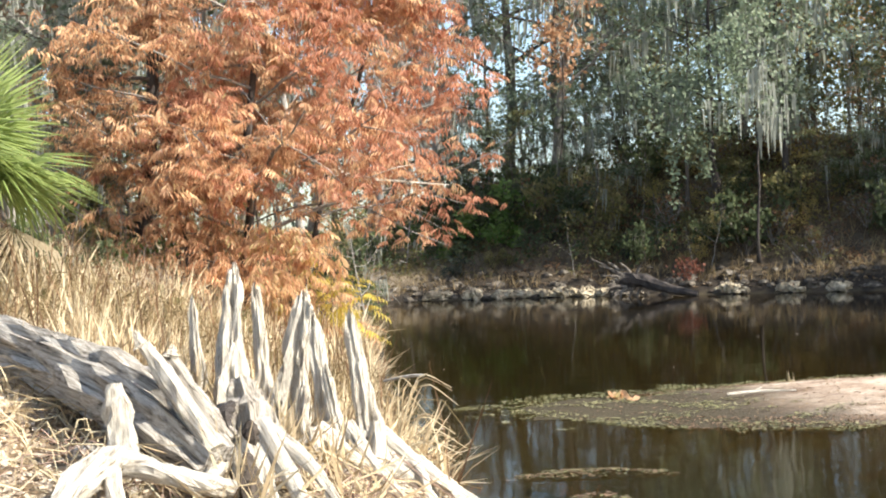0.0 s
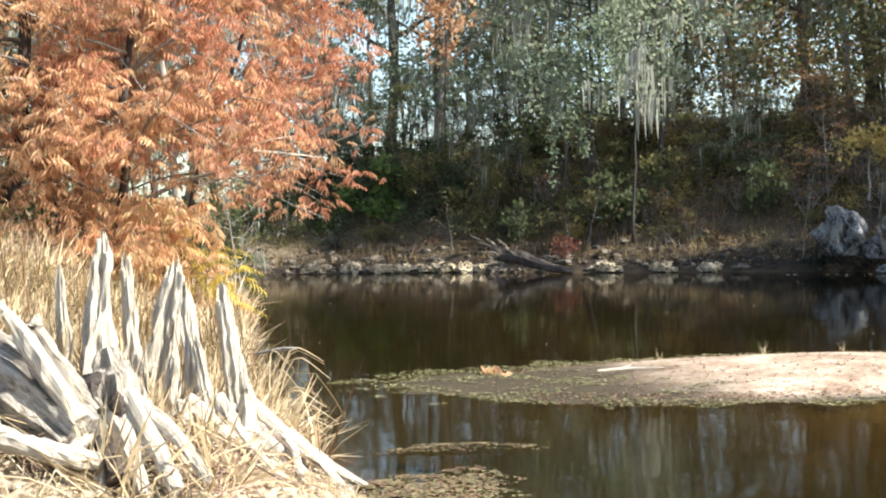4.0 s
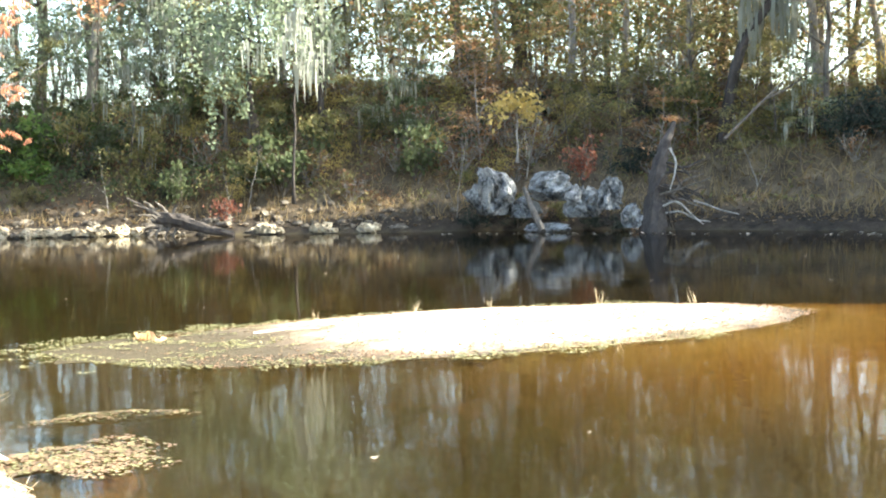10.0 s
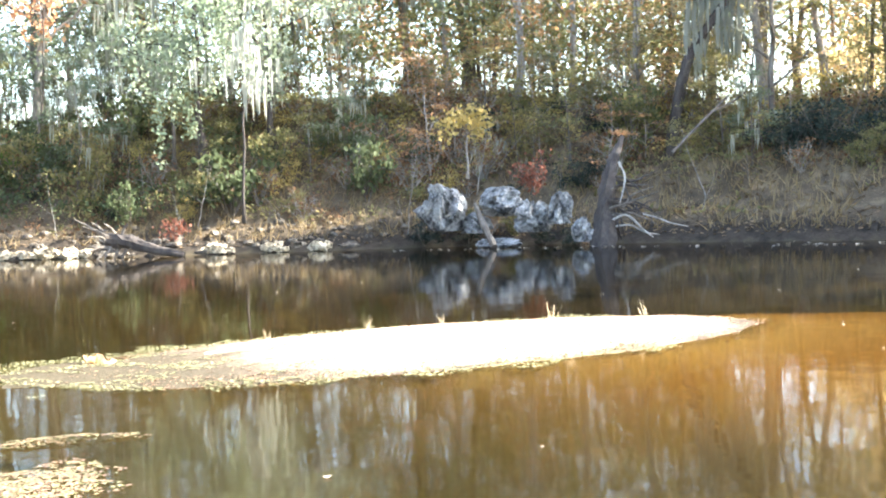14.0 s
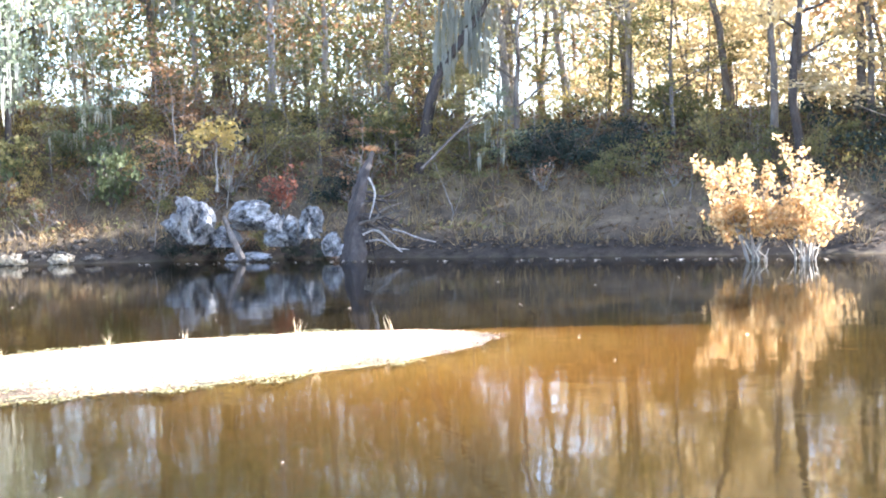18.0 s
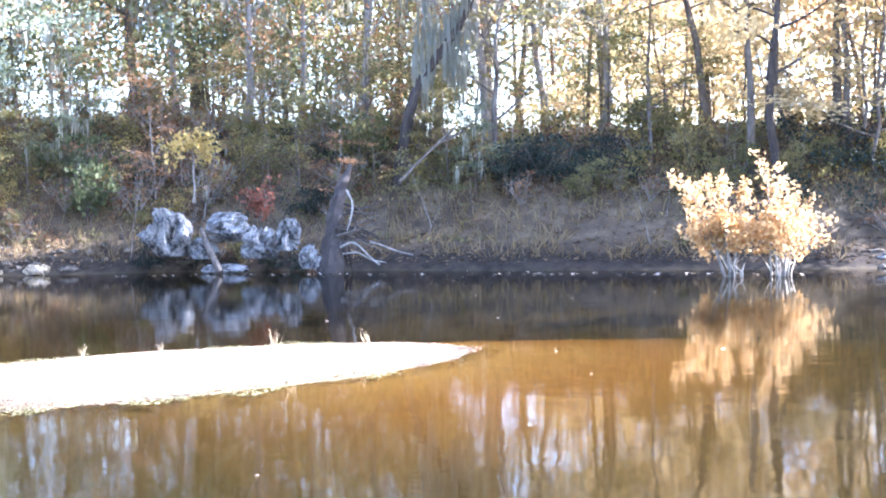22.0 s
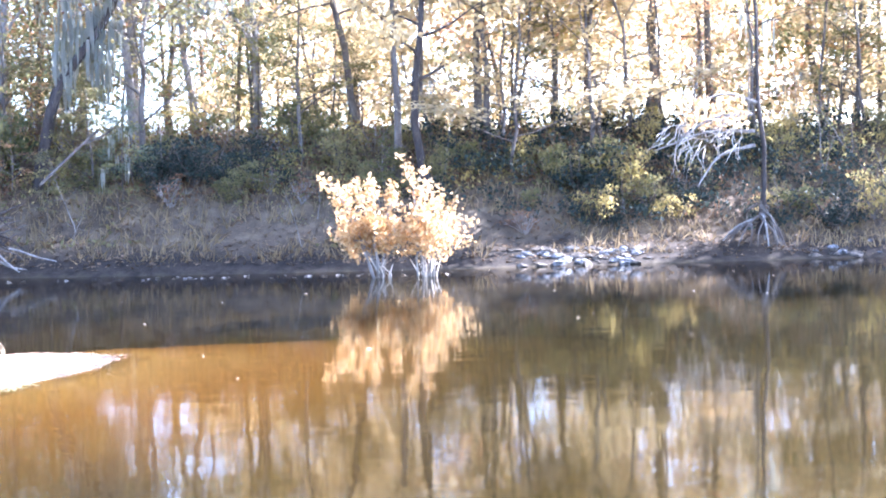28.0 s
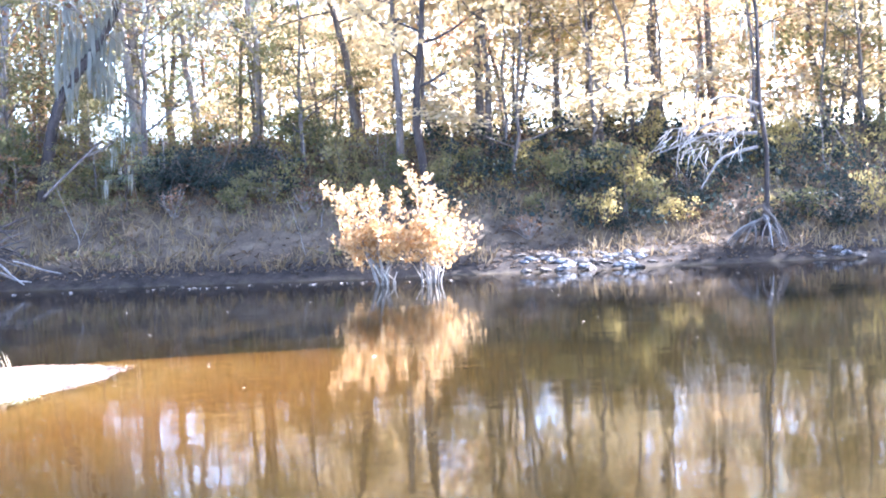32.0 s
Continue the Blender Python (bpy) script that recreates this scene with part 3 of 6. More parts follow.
def shrub(name, where, label, seed, tall, wide, leaf, leaves=900, leaf_size=0.16, bark=None, stems=9, form=LEAF, category="shrub", group="", turn=0.0, size=1.0, spread=0.17, stem_r=0.02, clumps=0.24, legs=0.0):
    """A bush: several stems from one base, forking, with leaves round the twigs."""
    rng = np.random.default_rng(seed)
    bars, tips = [], []
    for i in range(stems):
        a = i * 2.4 + rng.random()
        out = (0.25 + 0.75 * rng.random()) * wide
        h = np.array([math.cos(a) * out, math.sin(a) * out, tall * (0.75 + 0.3 * rng.random())])
        ln = np.linalg.norm(h)
        line = branch_line(rng, (rng.normal() * 0.06, rng.normal() * 0.06, -0.08), h / ln, ln, 5, 0.16, 0.0)
        bars.append((line, stem_r * np.linspace(1, 0.35, 6)))
        for _ in range(5):
            g = 0.25 + 0.75 * rng.random()
            b = np.array([np.interp(g, np.linspace(0, 1, 6), line[:, j]) for j in range(3)])
            d = h / ln * 0.5 + rng.normal(size=3) * 0.6
            tw = branch_line(rng, b, d / np.linalg.norm(d), ln * (0.2 + 0.25 * rng.random()), 3, 0.2, 0.0)
            bars.append((tw[[0, 3]], stem_r * 0.45 * np.array([1, 0.4])))
            tips += [tw[1], tw[2], tw[3]]
    root = empty(name, where, label, category, group, turn, size)
    tagged(mesh_ob("woody_base", *joined([tube(p, r, 4 if len(p) > 2 else 3, close=False) for p, r in bars]), bark or M["bark"], root, smooth=True), kind="stuff")
    if leaves:
        tips = np.array(tips)
        tips = tips[rng.random(len(tips)) < clumps]
        c = tips[rng.integers(0, len(tips), leaves)] + rng.normal(size=(leaves, 3)) * spread * np.array([1, 1, 0.5])
        c[:, 2] = np.maximum(c[:, 2], 0.02)
        c = c[c[:, 2] > legs]
        leaves = len(c)
        mesh_ob("foliage", *scatter(*form, c, turns_free(rng, leaves), leaf_size * (0.6 + 0.8 * rng.random(leaves))), leaf, root)
    return root


def boulder(name, where, label, seed, size, material, parent=None, group="", category="rock", rough=0.35, sub=3):
    """A rock: noise for its form, then flat broken faces."""
    rng = np.random.default_rng(seed)
    cuts = [(Vector(rng.normal(size=3)).normalized(), 0.62 + 0.3 * rng.random()) for _ in range(16)]
    bm = bmesh.new()
    bmesh.ops.create_icosphere(bm, subdivisions=sub, radius=1)
    off = Vector((seed * 7.3, seed * 3.1, seed * 1.7))
    for v in bm.verts:
        c = v.co.normalized()
        k = 1 + rough * noise.noise(c * 1.4 + off) + rough * 0.6 * noise.noise(c * 3.3 + off) + rough * 0.45 * noise.noise(c * 7 + off) + rough * 0.3 * noise.noise(c * 13 + off)
        co = c * k
        for face, cut in cuts:
            over = co.dot(face) - cut
            if over > 0:
                co -= face * over * 0.55
        co.z = max(co.z, -0.55)
        v.co = Vector((co.x * size[0], co.y * size[1], co.z * size[2]))
    me = bpy.data.meshes.new(name)
    bm.to_mesh(me)
    bm.free()
    me.materials.append(material)
    ob = new(name, me)
    ob.matrix_basis = Matrix.LocRotScale(where, Euler((0, 0, seed * 1.3)), (1, 1, 1))
    return tagged(ob, label, category, group)


def timber(name, lines, material, label="", parent=None, sides=9, rough=0.35, seed=1):
    """Weathered wood: one mesh of ridged bars along lines of (points, radii)."""
    rng = np.random.default_rng(seed)
    bits, grain = [], []
    for pts, radii in lines:
        P = np.asarray(pts, float)
        n = max(6, len(P) * 3)
        s, k = np.linspace(0, 1, len(P)), np.linspace(0, 1, n)
        Q = np.stack([np.interp(k, s, P[:, j]) for j in range(3)], 1)
        for _ in range(2):
            Q[1:-1] = (Q[:-2] + 2 * Q[1:-1] + Q[2:]) / 4
        Rr = np.interp(k, s, radii)
        GRAIN.clear()
        bits.append(tube(Q, Rr, sides, rough, rng))
        run, RR, ang = GRAIN[-1]
        grain.append(np.stack([RR * np.cos(ang), RR * np.sin(ang), np.repeat((run + seed * 0.7)[:, None], sides, 1)], -1).reshape(-1, 3))
    ob = mesh_ob(name, *joined(bits), material, parent, label)
    ob.data.attributes.new("grain", 'FLOAT_VECTOR', 'POINT').data.foreach_set("vector", np.concatenate(grain).ravel())
    return ob


def ray_point(az, el, d):
    x, y = polar(az, d)
    return np.array([x, y, 1.8 + d * math.tan(radians(el))])


rng0 = np.random.default_rng(11)

# ---- the wood on the far bank ----
kinds = {}


def proto(key, **kw):
    kinds[key] = kw


proto("oak", label="grey-green oak hung with spanish moss on the far bank", tall=14, r0=0.24, bark=M["bark"], leaf=M["leaf_grey"], leaves=2300, leaf_size=0.17, spread=0.42, moss=100, moss_len=1.3, limbs=15, first=0.3, reach=4.0, up=0.55, clumps=90)
proto("oak_low", label="low grey-green oak hung with spanish moss", tall=10, r0=0.2, bark=M["bark"], leaf=M["leaf_grey"], leaves=2300, leaf_size=0.17, spread=0.4, moss=100, moss_len=1.2, limbs=15, first=0.2, reach=3.6, up=0.4, clumps=80)
proto("bare", label="bare grey tree with fine leafless branches", tall=14, r0=0.19, bark=M["bark_pale"], leaf=M["leaf_rust"], leaves=300, leaf_size=0.22, spread=0.5, moss=70, moss_len=1.2, limbs=18, first=0.25, reach=3.2, up=0.7, twigs=6)
proto("yellow", label="slender tree with yellow autumn leaves", tall=15, r0=0.16, bark=M["bark"], leaf=M["leaf_yellow"], leaves=2000, leaf_size=0.18, spread=0.4, limbs=12, first=0.35, reach=4.0, up=0.3, clumps=70, flat=True)
proto("pole", label="tall thin trunk with a small high crown", tall=18, r0=0.1, bark=M["bark"], leaf=M["leaf_olive"], leaves=1900, leaf_size=0.18, spread=0.42, limbs=12, first=0.45, reach=3.6, up=0.35, clumps=70, flat=True)
proto("olive", label="olive and brown leaved tree of the understorey", tall=8, r0=0.11, bark=M["bark"], leaf=M["leaf_olive"], leaves=1700, leaf_size=0.17, spread=0.36, limbs=14, first=0.2, reach=2.4, up=0.5, clumps=60, flat=True)
proto("green", label="dark green evergreen tree", tall=9, r0=0.13, bark=M["bark_dark"], leaf=M["leaf_green"], leaves=2000, leaf_size=0.18, spread=0.36, limbs=15, first=0.2, reach=2.4, up=0.4, clumps=60)
proto("pole_gold", label="tall thin trunk with pale gold leaves against the light", tall=18, r0=0.09, bark=M["bark"], leaf=M["leaf_gold"], leaves=1500, leaf_size=0.2, spread=0.42, limbs=11, first=0.4, reach=3.8, up=0.35, clumps=60, flat=True)
proto("shade_canopy", label="tall thin tree added at the bank top, its dense unseen crown shading the slope", tall=20, r0=0.09, bark=M["bark"], leaf=M["leaf_yellow"], leaves=1800, leaf_size=0.4, spread=0.6, limbs=12, first=0.52, reach=3.8, up=0.4, twigs=3)
proto("gold", label="tree of the bank top with pale gold leaves", tall=14, r0=0.14, bark=M["bark"], leaf=M["leaf_gold"], leaves=2400, leaf_size=0.2, spread=0.42, limbs=13, first=0.3, reach=4.4, up=0.3, clumps=80, flat=True)
UNDER = dict(tall=5.5, r0=0.055, limbs=13, first=0.16, reach=2.2, up=0.42, wig=0.16, twigs=4, leaves=1700, leaf_size=0.135, spread=0.3, flat=True, clumps=42)
proto("under_olive", label="small olive-leaved tree of the bank with layered foliage", bark=M["bark"], leaf=M["leaf_olive"], **UNDER)
proto("under_gold", label="small tree of the bank top with pale gold layered leaves", bark=M["bark"], leaf=M["leaf_gold"], **UNDER)
proto("under_orange", label="small tree of the bank with orange-brown leaves", bark=M["bark_pale"], leaf=M["leaf_orange"], **dict(UNDER, leaves=1000, clumps=26))
proto("under_grey", label="small grey-green oak of the bank trailing moss", bark=M["bark"], leaf=M["leaf_grey"], moss=24, moss_len=0.9, **UNDER)
proto("under_bare", label="small bare tree of the bank with crooked pale branches", bark=M["bark_pale"], leaf=M["leaf_orange"], moss=16, moss_len=0.8, **dict(UNDER, leaves=160, wig=0.26, twigs=7))
made = {}
NAMES = {"oak": "oak_tree", "oak_low": "oak_tree", "bare": "bare_tree", "yellow": "yellow_leaved_tree", "pole": "slender_tree", "olive": "understorey_tree", "green": "evergreen_tree", "gold": "gold_leaved_tree", "pole_gold": "slender_tree", "shade_canopy": "tall_tree", "under_olive": "understorey_tree", "under_gold": "understorey_tree", "under_orange": "understorey_tree", "under_grey": "small_oak_tree", "under_bare": "small_bare_tree"}


def plant(key, p, size, turn, seed=0):
    variant = (key, seed % 2)
    m = Matrix.LocRotScale(p, Euler((random.gauss(0, 0.07), random.gauss(0, 0.07), turn)), (size, size, size * (0.9 + 0.2 * random.random())))
    if variant in made:
        return copy_thing(made[variant], m)
    kw = dict(kinds[key])
    ob = tree(NAMES[key], p, kw.pop("label"), 100 + len(made), group="trees of the far wood", **kw)
    ob.matrix_basis = m
    made[variant] = ob
    return ob


# which kinds stand where along the bank, by bearing
# bearings past 72 lie out of view; trees added there also cast shade
ZONES = [(-30, -4, ["bare", "oak", "oak", "oak_low", "bare"]), (-4, 9, ["oak", "bare", "oak_low", "olive", "pole"]), (9, 17, ["oak", "oak_low", "pole", "olive", "bare"]),
         (17, 31, ["olive", "olive", "yellow", "bare", "oak", "pole"]), (31, 44, ["yellow", "pole_gold", "gold", "bare", "olive"]), (44, 58, ["gold", "pole_gold", "gold"]),
         (58, 72, ["yellow", "pole_gold", "gold", "gold"]), (72, 100, ["pole", "yellow", "oak"])]
spots = []
tries = 0
while len(spots) < 82 and tries < 20000:
    tries += 1
    az = rng0.uniform(-30, 92)
    d = rng0.uniform(40, 88)
    x, y = polar(az, d)
    sd = float(line_dist(np.array(x), np.array(y), FAR))
    if in_river(np.array(x), np.array(y)) or sd < 4.5 or sd > 22 or y < -14:
        continue
    if float(line_dist(np.array(x), np.array(y), NEAR)) < sd and x < 0:
        continue
    # the sun's way to the bush that stands in the water stays open
    bx, by = polar(48.2, 38)
    along = (x - bx) * sun_way.x + (y - by) * sun_way.y
    side = abs(-(x - bx) * sun_way.y + (y - by) * sun_way.x) / math.hypot(sun_way.x, sun_way.y)
    if along > 0 and along < 40 and side < 3.8:
        continue
    if (12 < az < 30 and sd < 13) or (-3 < az < 10 and sd < 8):
        continue
    gap = 5.0 if sd < 10 else 3.2
    if any((x - a) ** 2 + (y - b) ** 2 < gap * gap for a, b, *_ in spots):
        continue
    spots.append((x, y, az, sd))
for i, (x, y, az, sd) in enumerate(spots):
    for lo, hi, keys in ZONES:
        if lo <= az < hi:
            key = keys[int(rng0.integers(0, len(keys)))]
    if sd < 8 and key in ("oak", "gold"):
        key = "olive"
        if az > 38:
            continue
    plant(key, on(x, y, -0.05), 0.85 + 0.4 * rng0.random(), rng0.random() * 6.28, i)

# tall trees added over the bank top; their crowns, out of view, keep the slope in shade
for i in range(4, 16):
    fx, fy = 24.5 + 2.2 * i, 38.0 - 2.35 * i
    x, y = fx + 0.73 * (7.6 + 1.6 * (i % 2)), fy + 0.69 * (7.6 + 1.6 * (i % 2))
    bx, by = polar(47.4, 38)
    aside = abs(-(x - bx) * sun_way.y + (y - by) * sun_way.x) / 0.82
    along = ((x - bx) * sun_way.x + (y - by) * sun_way.y) / 0.82
    if aside > 4.6 or along > 29:
        plant("shade_canopy", on(x, y, -0.05), 0.84 + 0.1 * rng0.random(), rng0.random() * 6.28, i)

# grey trees hung with moss along the top of the bend
for i, (az, back, size) in enumerate([(25.5, 9.5, 0.8), (28.0, 12, 0.95), (31.0, 10, 0.85), (33.8, 12.5, 1.0), (36.2, 9.5, 0.9), (38.6, 12, 0.95), (41.0, 10.5, 0.8), (22.6, 12, 0.9)]):
    for d in np.arange(40, 75, 0.4):
        x, y = polar(az, d)
        if not in_river(np.array(x), np.array(y)) and float(line_dist(np.array(x), np.array(y), FAR)) > back:
            break
    plant("bare", on(x, y, -0.05), size, i * 2.1, i)

# ---- undergrowth of the far bank ----


def clear(az, sd):
    """The open foot of the slope, where only litter and dry grass lie."""
    return (30.5 < az < 52 and sd < 4.4) or (20.5 < az < 30.5 and sd < 3.2) or (az <= 20.5 and sd < 1.9) or (az >= 52 and sd < 2.6)


SHRUBS = {
    "olive": dict(name="olive_shrub", label="olive-brown shrub on the shaded bank", tall=1.5, wide=1.0, leaf=M["leaf_olive"], leaves=800, leaf_size=0.115),
    "dark": dict(name="evergreen_shrub", label="dark green shrub on the shaded bank", tall=1.6, wide=1.1, leaf=M["leaf_dark"], leaves=1000, leaf_size=0.115),
    "green": dict(name="green_shrub", label="mid-green broad-leaved shrub on the bank", tall=1.5, wide=1.0, leaf=M["leaf_green"], leaves=560, leaf_size=0.13, form=BROAD),
    "yellow": dict(name="yellow_shrub", label="yellowing shrub on the bank", tall=1.5, wide=0.9, leaf=M["leaf_yellow"], leaves=800, leaf_size=0.1),
    "green_lit": dict(name="lush_shrub", label="green broad-leaved shrub on the bank, sunlight put into its leaf colour", tall=1.5, wide=1.2, leaf=M["leaf_green_lit"], leaves=700, leaf_size=0.19, form=BROAD),
    "twig": dict(name="twiggy_shrub", label="nearly leafless brown twiggy shrub", tall=1.4, wide=0.9, leaf=M["leaf_rust"], leaves=220, leaf_size=0.13, stems=16, bark=M["bark_pale"]),
}
shrub_made = {}


def bush(key, p, size, turn, seed=0):
    m = Matrix.LocRotScale(p, Euler((0, 0, turn)), (size, size, size * (0.8 + 0.4 * random.random())))
    if (key, seed % 2) in shrub_made:
        return copy_thing(shrub_made[key, seed % 2], m)
    kw = dict(SHRUBS[key])
    ob = shrub(kw.pop("name"), p, kw.pop("label"), 300 + len(shrub_made), group="shrubs of the far bank", **kw)
    ob.matrix_basis = m
    shrub_made[key, seed % 2] = ob
    return ob


SHRUB_ZONES = [(-12, 0, ["twig", "twig", "olive", "green"]), (0, 9, ["green", "olive", "dark", "twig"]), (9, 22, ["olive", "twig", "olive", "yellow", "green"]), (22, 32, ["olive", "dark", "yellow", "twig"]),
               (32, 36, ["olive", "twig"]), (36, 46, ["dark", "olive", "twig", "olive"]), (46, 52, ["olive", "olive", "twig"]), (52, 60, ["dark", "olive", "yellow", "twig"]), (60, 74, ["olive", "dark", "yellow", "twig"])]
for i in range(250):
    az = rng0.uniform(-10, 73)
    k = rng0.uniform(0, 1)
    # walk out along the bearing until the wanted way up the bank
    want = 1.9 + 9.5 * k ** 0.9
    for d in np.arange(36, 75, 0.4):
        x, y = polar(az, d)
        if not in_river(np.array(x), np.array(y)) and float(line_dist(np.array(x), np.array(y), FAR)) > want:
            break
    for lo, hi, keys in SHRUB_ZONES:
        if lo <= az < hi:
            key = keys[int(rng0.integers(0, len(keys)))]
    if clear(az, want):
        continue
    bush(key, on(x, y), 0.5 + 0.75 * rng0.random() * (0.5 + 0.6 * k), rng0.random() * 6.28, i)

# ---- thicket of small trees on the slope ----
for i in range(62):
    az = rng0.uniform(-8, 36)
    want = 3.5 + 8 * rng0.random()
    for d in np.arange(36, 75, 0.4):
        x, y = polar(az, d)
        if not in_river(np.array(x), np.array(y)) and float(line_dist(np.array(x), np.array(y), FAR)) > want:
            break
    key = ("under_olive", "under_orange", "under_bare", "under_olive", "under_grey", "under_orange")[int(rng0.integers(0, 6))] if az > 15 else ("under_grey", "under_bare", "under_olive", "under_grey")[int(rng0.integers(0, 4))]
    if az < 3 and want < 8:
        continue
    plant(key, on(x, y, -0.05), 0.5 + 0.5 * rng0.random(), rng0.random() * 6.28, i)

# bare leaning saplings on the slope
sap = []
for i in range(64):
    az = rng0.uniform(-4, 70)
    want = 0.8 + 8 * rng0.random()
    for d in np.arange(36, 75, 0.4):
        x, y = polar(az, d)
        if not in_river(np.array(x), np.array(y)) and float(line_dist(np.array(x), np.array(y), FAR)) > want:
            break
    m = Matrix.LocRotScale(on(x, y), Euler((rng0.normal() * 0.3, rng0.normal() * 0.3, rng0.random() * 6.28)), Vector((1, 1, 1)) * (0.5 + 0.7 * rng0.random()))
    if i < 3:
        ob = tree("bare_sapling", on(x, y), "thin bare pale sapling leaning on the bank", 400 + i, 4.2, 0.035, M["bark_pale"], M["leaf_olive"], 60, 0.16, 0.25, limbs=7, first=0.35, reach=1.1, up=0.8, twigs=2, sides=5, group="saplings of the far bank")
        ob.matrix_basis = m
        sap.append(ob)
    else:
        copy_thing(sap[i % 3], m)

# the wood farther back, too far to tell its trees apart
rngf = np.random.default_rng(51)


def far_woods(az0, az1, n, leaves, d0, d1, z0, z1, material, label, size, gaps=False):
    C = np.array([(*polar(rngf.uniform(az0, az1), rngf.uniform(d0, d1)), 0.0) for _ in range(n)])
    bx, by = polar(47.3, 38)
    along = (C[:, 0] - bx) * sun_way.x + (C[:, 1] - by) * sun_way.y
    aside = np.abs(-(C[:, 0] - bx) * sun_way.y + (C[:, 1] - by) * sun_way.x) / 0.82
    C = C[~((along > 0) & (aside < 3.5))]
    n = len(C)
    g = height(C[:, 0], C[:, 1])
    C[:, 2] = g + rngf.uniform(z0, z1, n)
    if gaps:
        keep = wobble(np.degrees(np.arctan2(C[:, 0], C[:, 1])), C[:, 2], 1.0, 4.0) > -0.25
        C, g, n = C[keep], g[keep], int(keep.sum())
    w = C[rngf.integers(0, n, leaves)] + rngf.normal(size=(leaves, 3)) * np.array([1.15, 1.15, 0.5])
    v, f = scatter(*LEAF, w, turns_free(rngf, leaves), size * (0.6 + 0.8 * rngf.random(leaves)))
    root = empty("far_woods", Vector((0, 0, 0)), label, "woods")
    tagged(root, kind="stuff")
    tagged(mesh_ob("foliage", v, f, material, root), kind="stuff")
    bits = []
    for i in range(n // 50):
        x, y = C[i, 0], C[i, 1]
        top = g[i] + z1 + 2
        bits.append(tube([(x, y, g[i] - 0.2), (x + rngf.normal() * 0.3, y, (g[i] + top) / 2), (x + rngf.normal() * 0.6, y, top)], [0.1, 0.08, 0.03], 5))
    tagged(mesh_ob("bole", *joined(bits), M["bark"], root, smooth=True), kind="stuff")


far_woods(-34, 14, 200, 7500, 72, 100, 0.5, 11, M["leaf_grey"], "grey-green wood far behind the bank", 0.36)
far_woods(-38, -7, 150, 9000, 40, 66, 0.3, 4.5, M["leaf_olive"], "olive brush and wood behind the near bank", 0.24)
far_woods(13, 36, 220, 13000, 62, 92, 7, 17, M["leaf_yellow"], "yellow-brown tree tops far behind the bank", 0.28)
far_woods(10, 34, 150, 8000, 70, 98, 0.5, 12, M["leaf_olive"], "olive-brown wood far behind the bank", 0.36)
far_woods(38, 80, 560, 55000, 57, 112, 1.0, 14, M["leaf_gold"], "pale gold wood far behind the bank", 0.34, True)
far_woods(30, 82, 230, 18000, 58, 110, 1.0, 15, M["leaf_olive"], "olive-brown wood behind the bank", 0.32)
far_woods(40, 74, 230, 17000, 80, 118, 5, 18, M["leaf_gold"], "pale gold tree tops of the deep wood", 0.48)
far_woods(36, 78, 60, 4500, 57, 90, 3, 12, M["leaf_orange"], "orange-brown wood behind the bank", 0.34)
far_woods(22, 42, 170, 12000, 58, 90, 2, 12, M["leaf_grey"], "grey-green wood far behind the bank", 0.28, True)
far_woods(60, 76, 70, 5000, 56, 80, 2, 13, M["leaf_olive"], "olive wood beyond the bend", 0.3)
far_woods(2, 24, 190, 13000, 60, 74, 3, 11, M["leaf_grey"], "grey-green oak wood behind the bank", 0.24, True)
far_woods(15, 35, 230, 16000, 56, 72, 1.5, 9, M["leaf_olive"], "olive-brown thicket behind the bank top", 0.23)
far_woods(15, 36, 60, 3500, 55, 70, 2, 9, M["leaf_orange"], "orange-brown thicket behind the bank top", 0.22)

# small leafy trees along the top of the bank
for i in range(74):
    az = rng0.uniform(-6, 70)
    want = 8.5 + 7 * rng0.random()
    for d in np.arange(36, 80, 0.4):
        x, y = polar(az, d)
        if not in_river(np.array(x), np.array(y)) and float(line_dist(np.array(x), np.array(y), FAR)) > want:
            break
    bx, by = polar(48.2, 38)
    along, side = (x - bx) * sun_way.x + (y - by) * sun_way.y, abs(-(x - bx) * sun_way.y + (y - by) * sun_way.x) / math.hypot(sun_way.x, sun_way.y)
    if 0 < along < 30 and side < 2.2:
        continue
    key = ("under_gold", "under_orange", "under_gold", "under_bare", "under_olive")[int(rng0.integers(0, 5))] if az > 30 else ("under_olive", "under_bare", "under_orange", "under_grey")[int(rng0.integers(0, 4))]
    if az < 14 and key != "under_bare":
        key = "under_grey"
    plant(key, on(x, y, -0.05), 0.75 + 0.5 * rng0.random(), rng0.random() * 6.28, i)

# leafy trees on the bend of the far bank
n_bend = 0
while n_bend < 11:
    az, d = rng0.uniform(52, 72), rng0.uniform(46, 62)
    x, y = polar(az, d)
    sd = float(line_dist(np.array(x), np.array(y), FAR))
    if in_river(np.array(x), np.array(y)) or sd < 5 or sd > 14:
        continue
    n_bend += 1
    along, side = (x - bx) * sun_way.x + (y - by) * sun_way.y, abs(-(x - bx) * sun_way.y + (y - by) * sun_way.x) / math.hypot(sun_way.x, sun_way.y)
    if along > 0 and side < 2.8:
        continue
    plant(("under_olive", "under_gold", "under_orange", "under_gold")[n_bend % 4], on(x, y, -0.05), 1.0 + 0.4 * rng0.random(), rng0.random() * 6.28, n_bend)

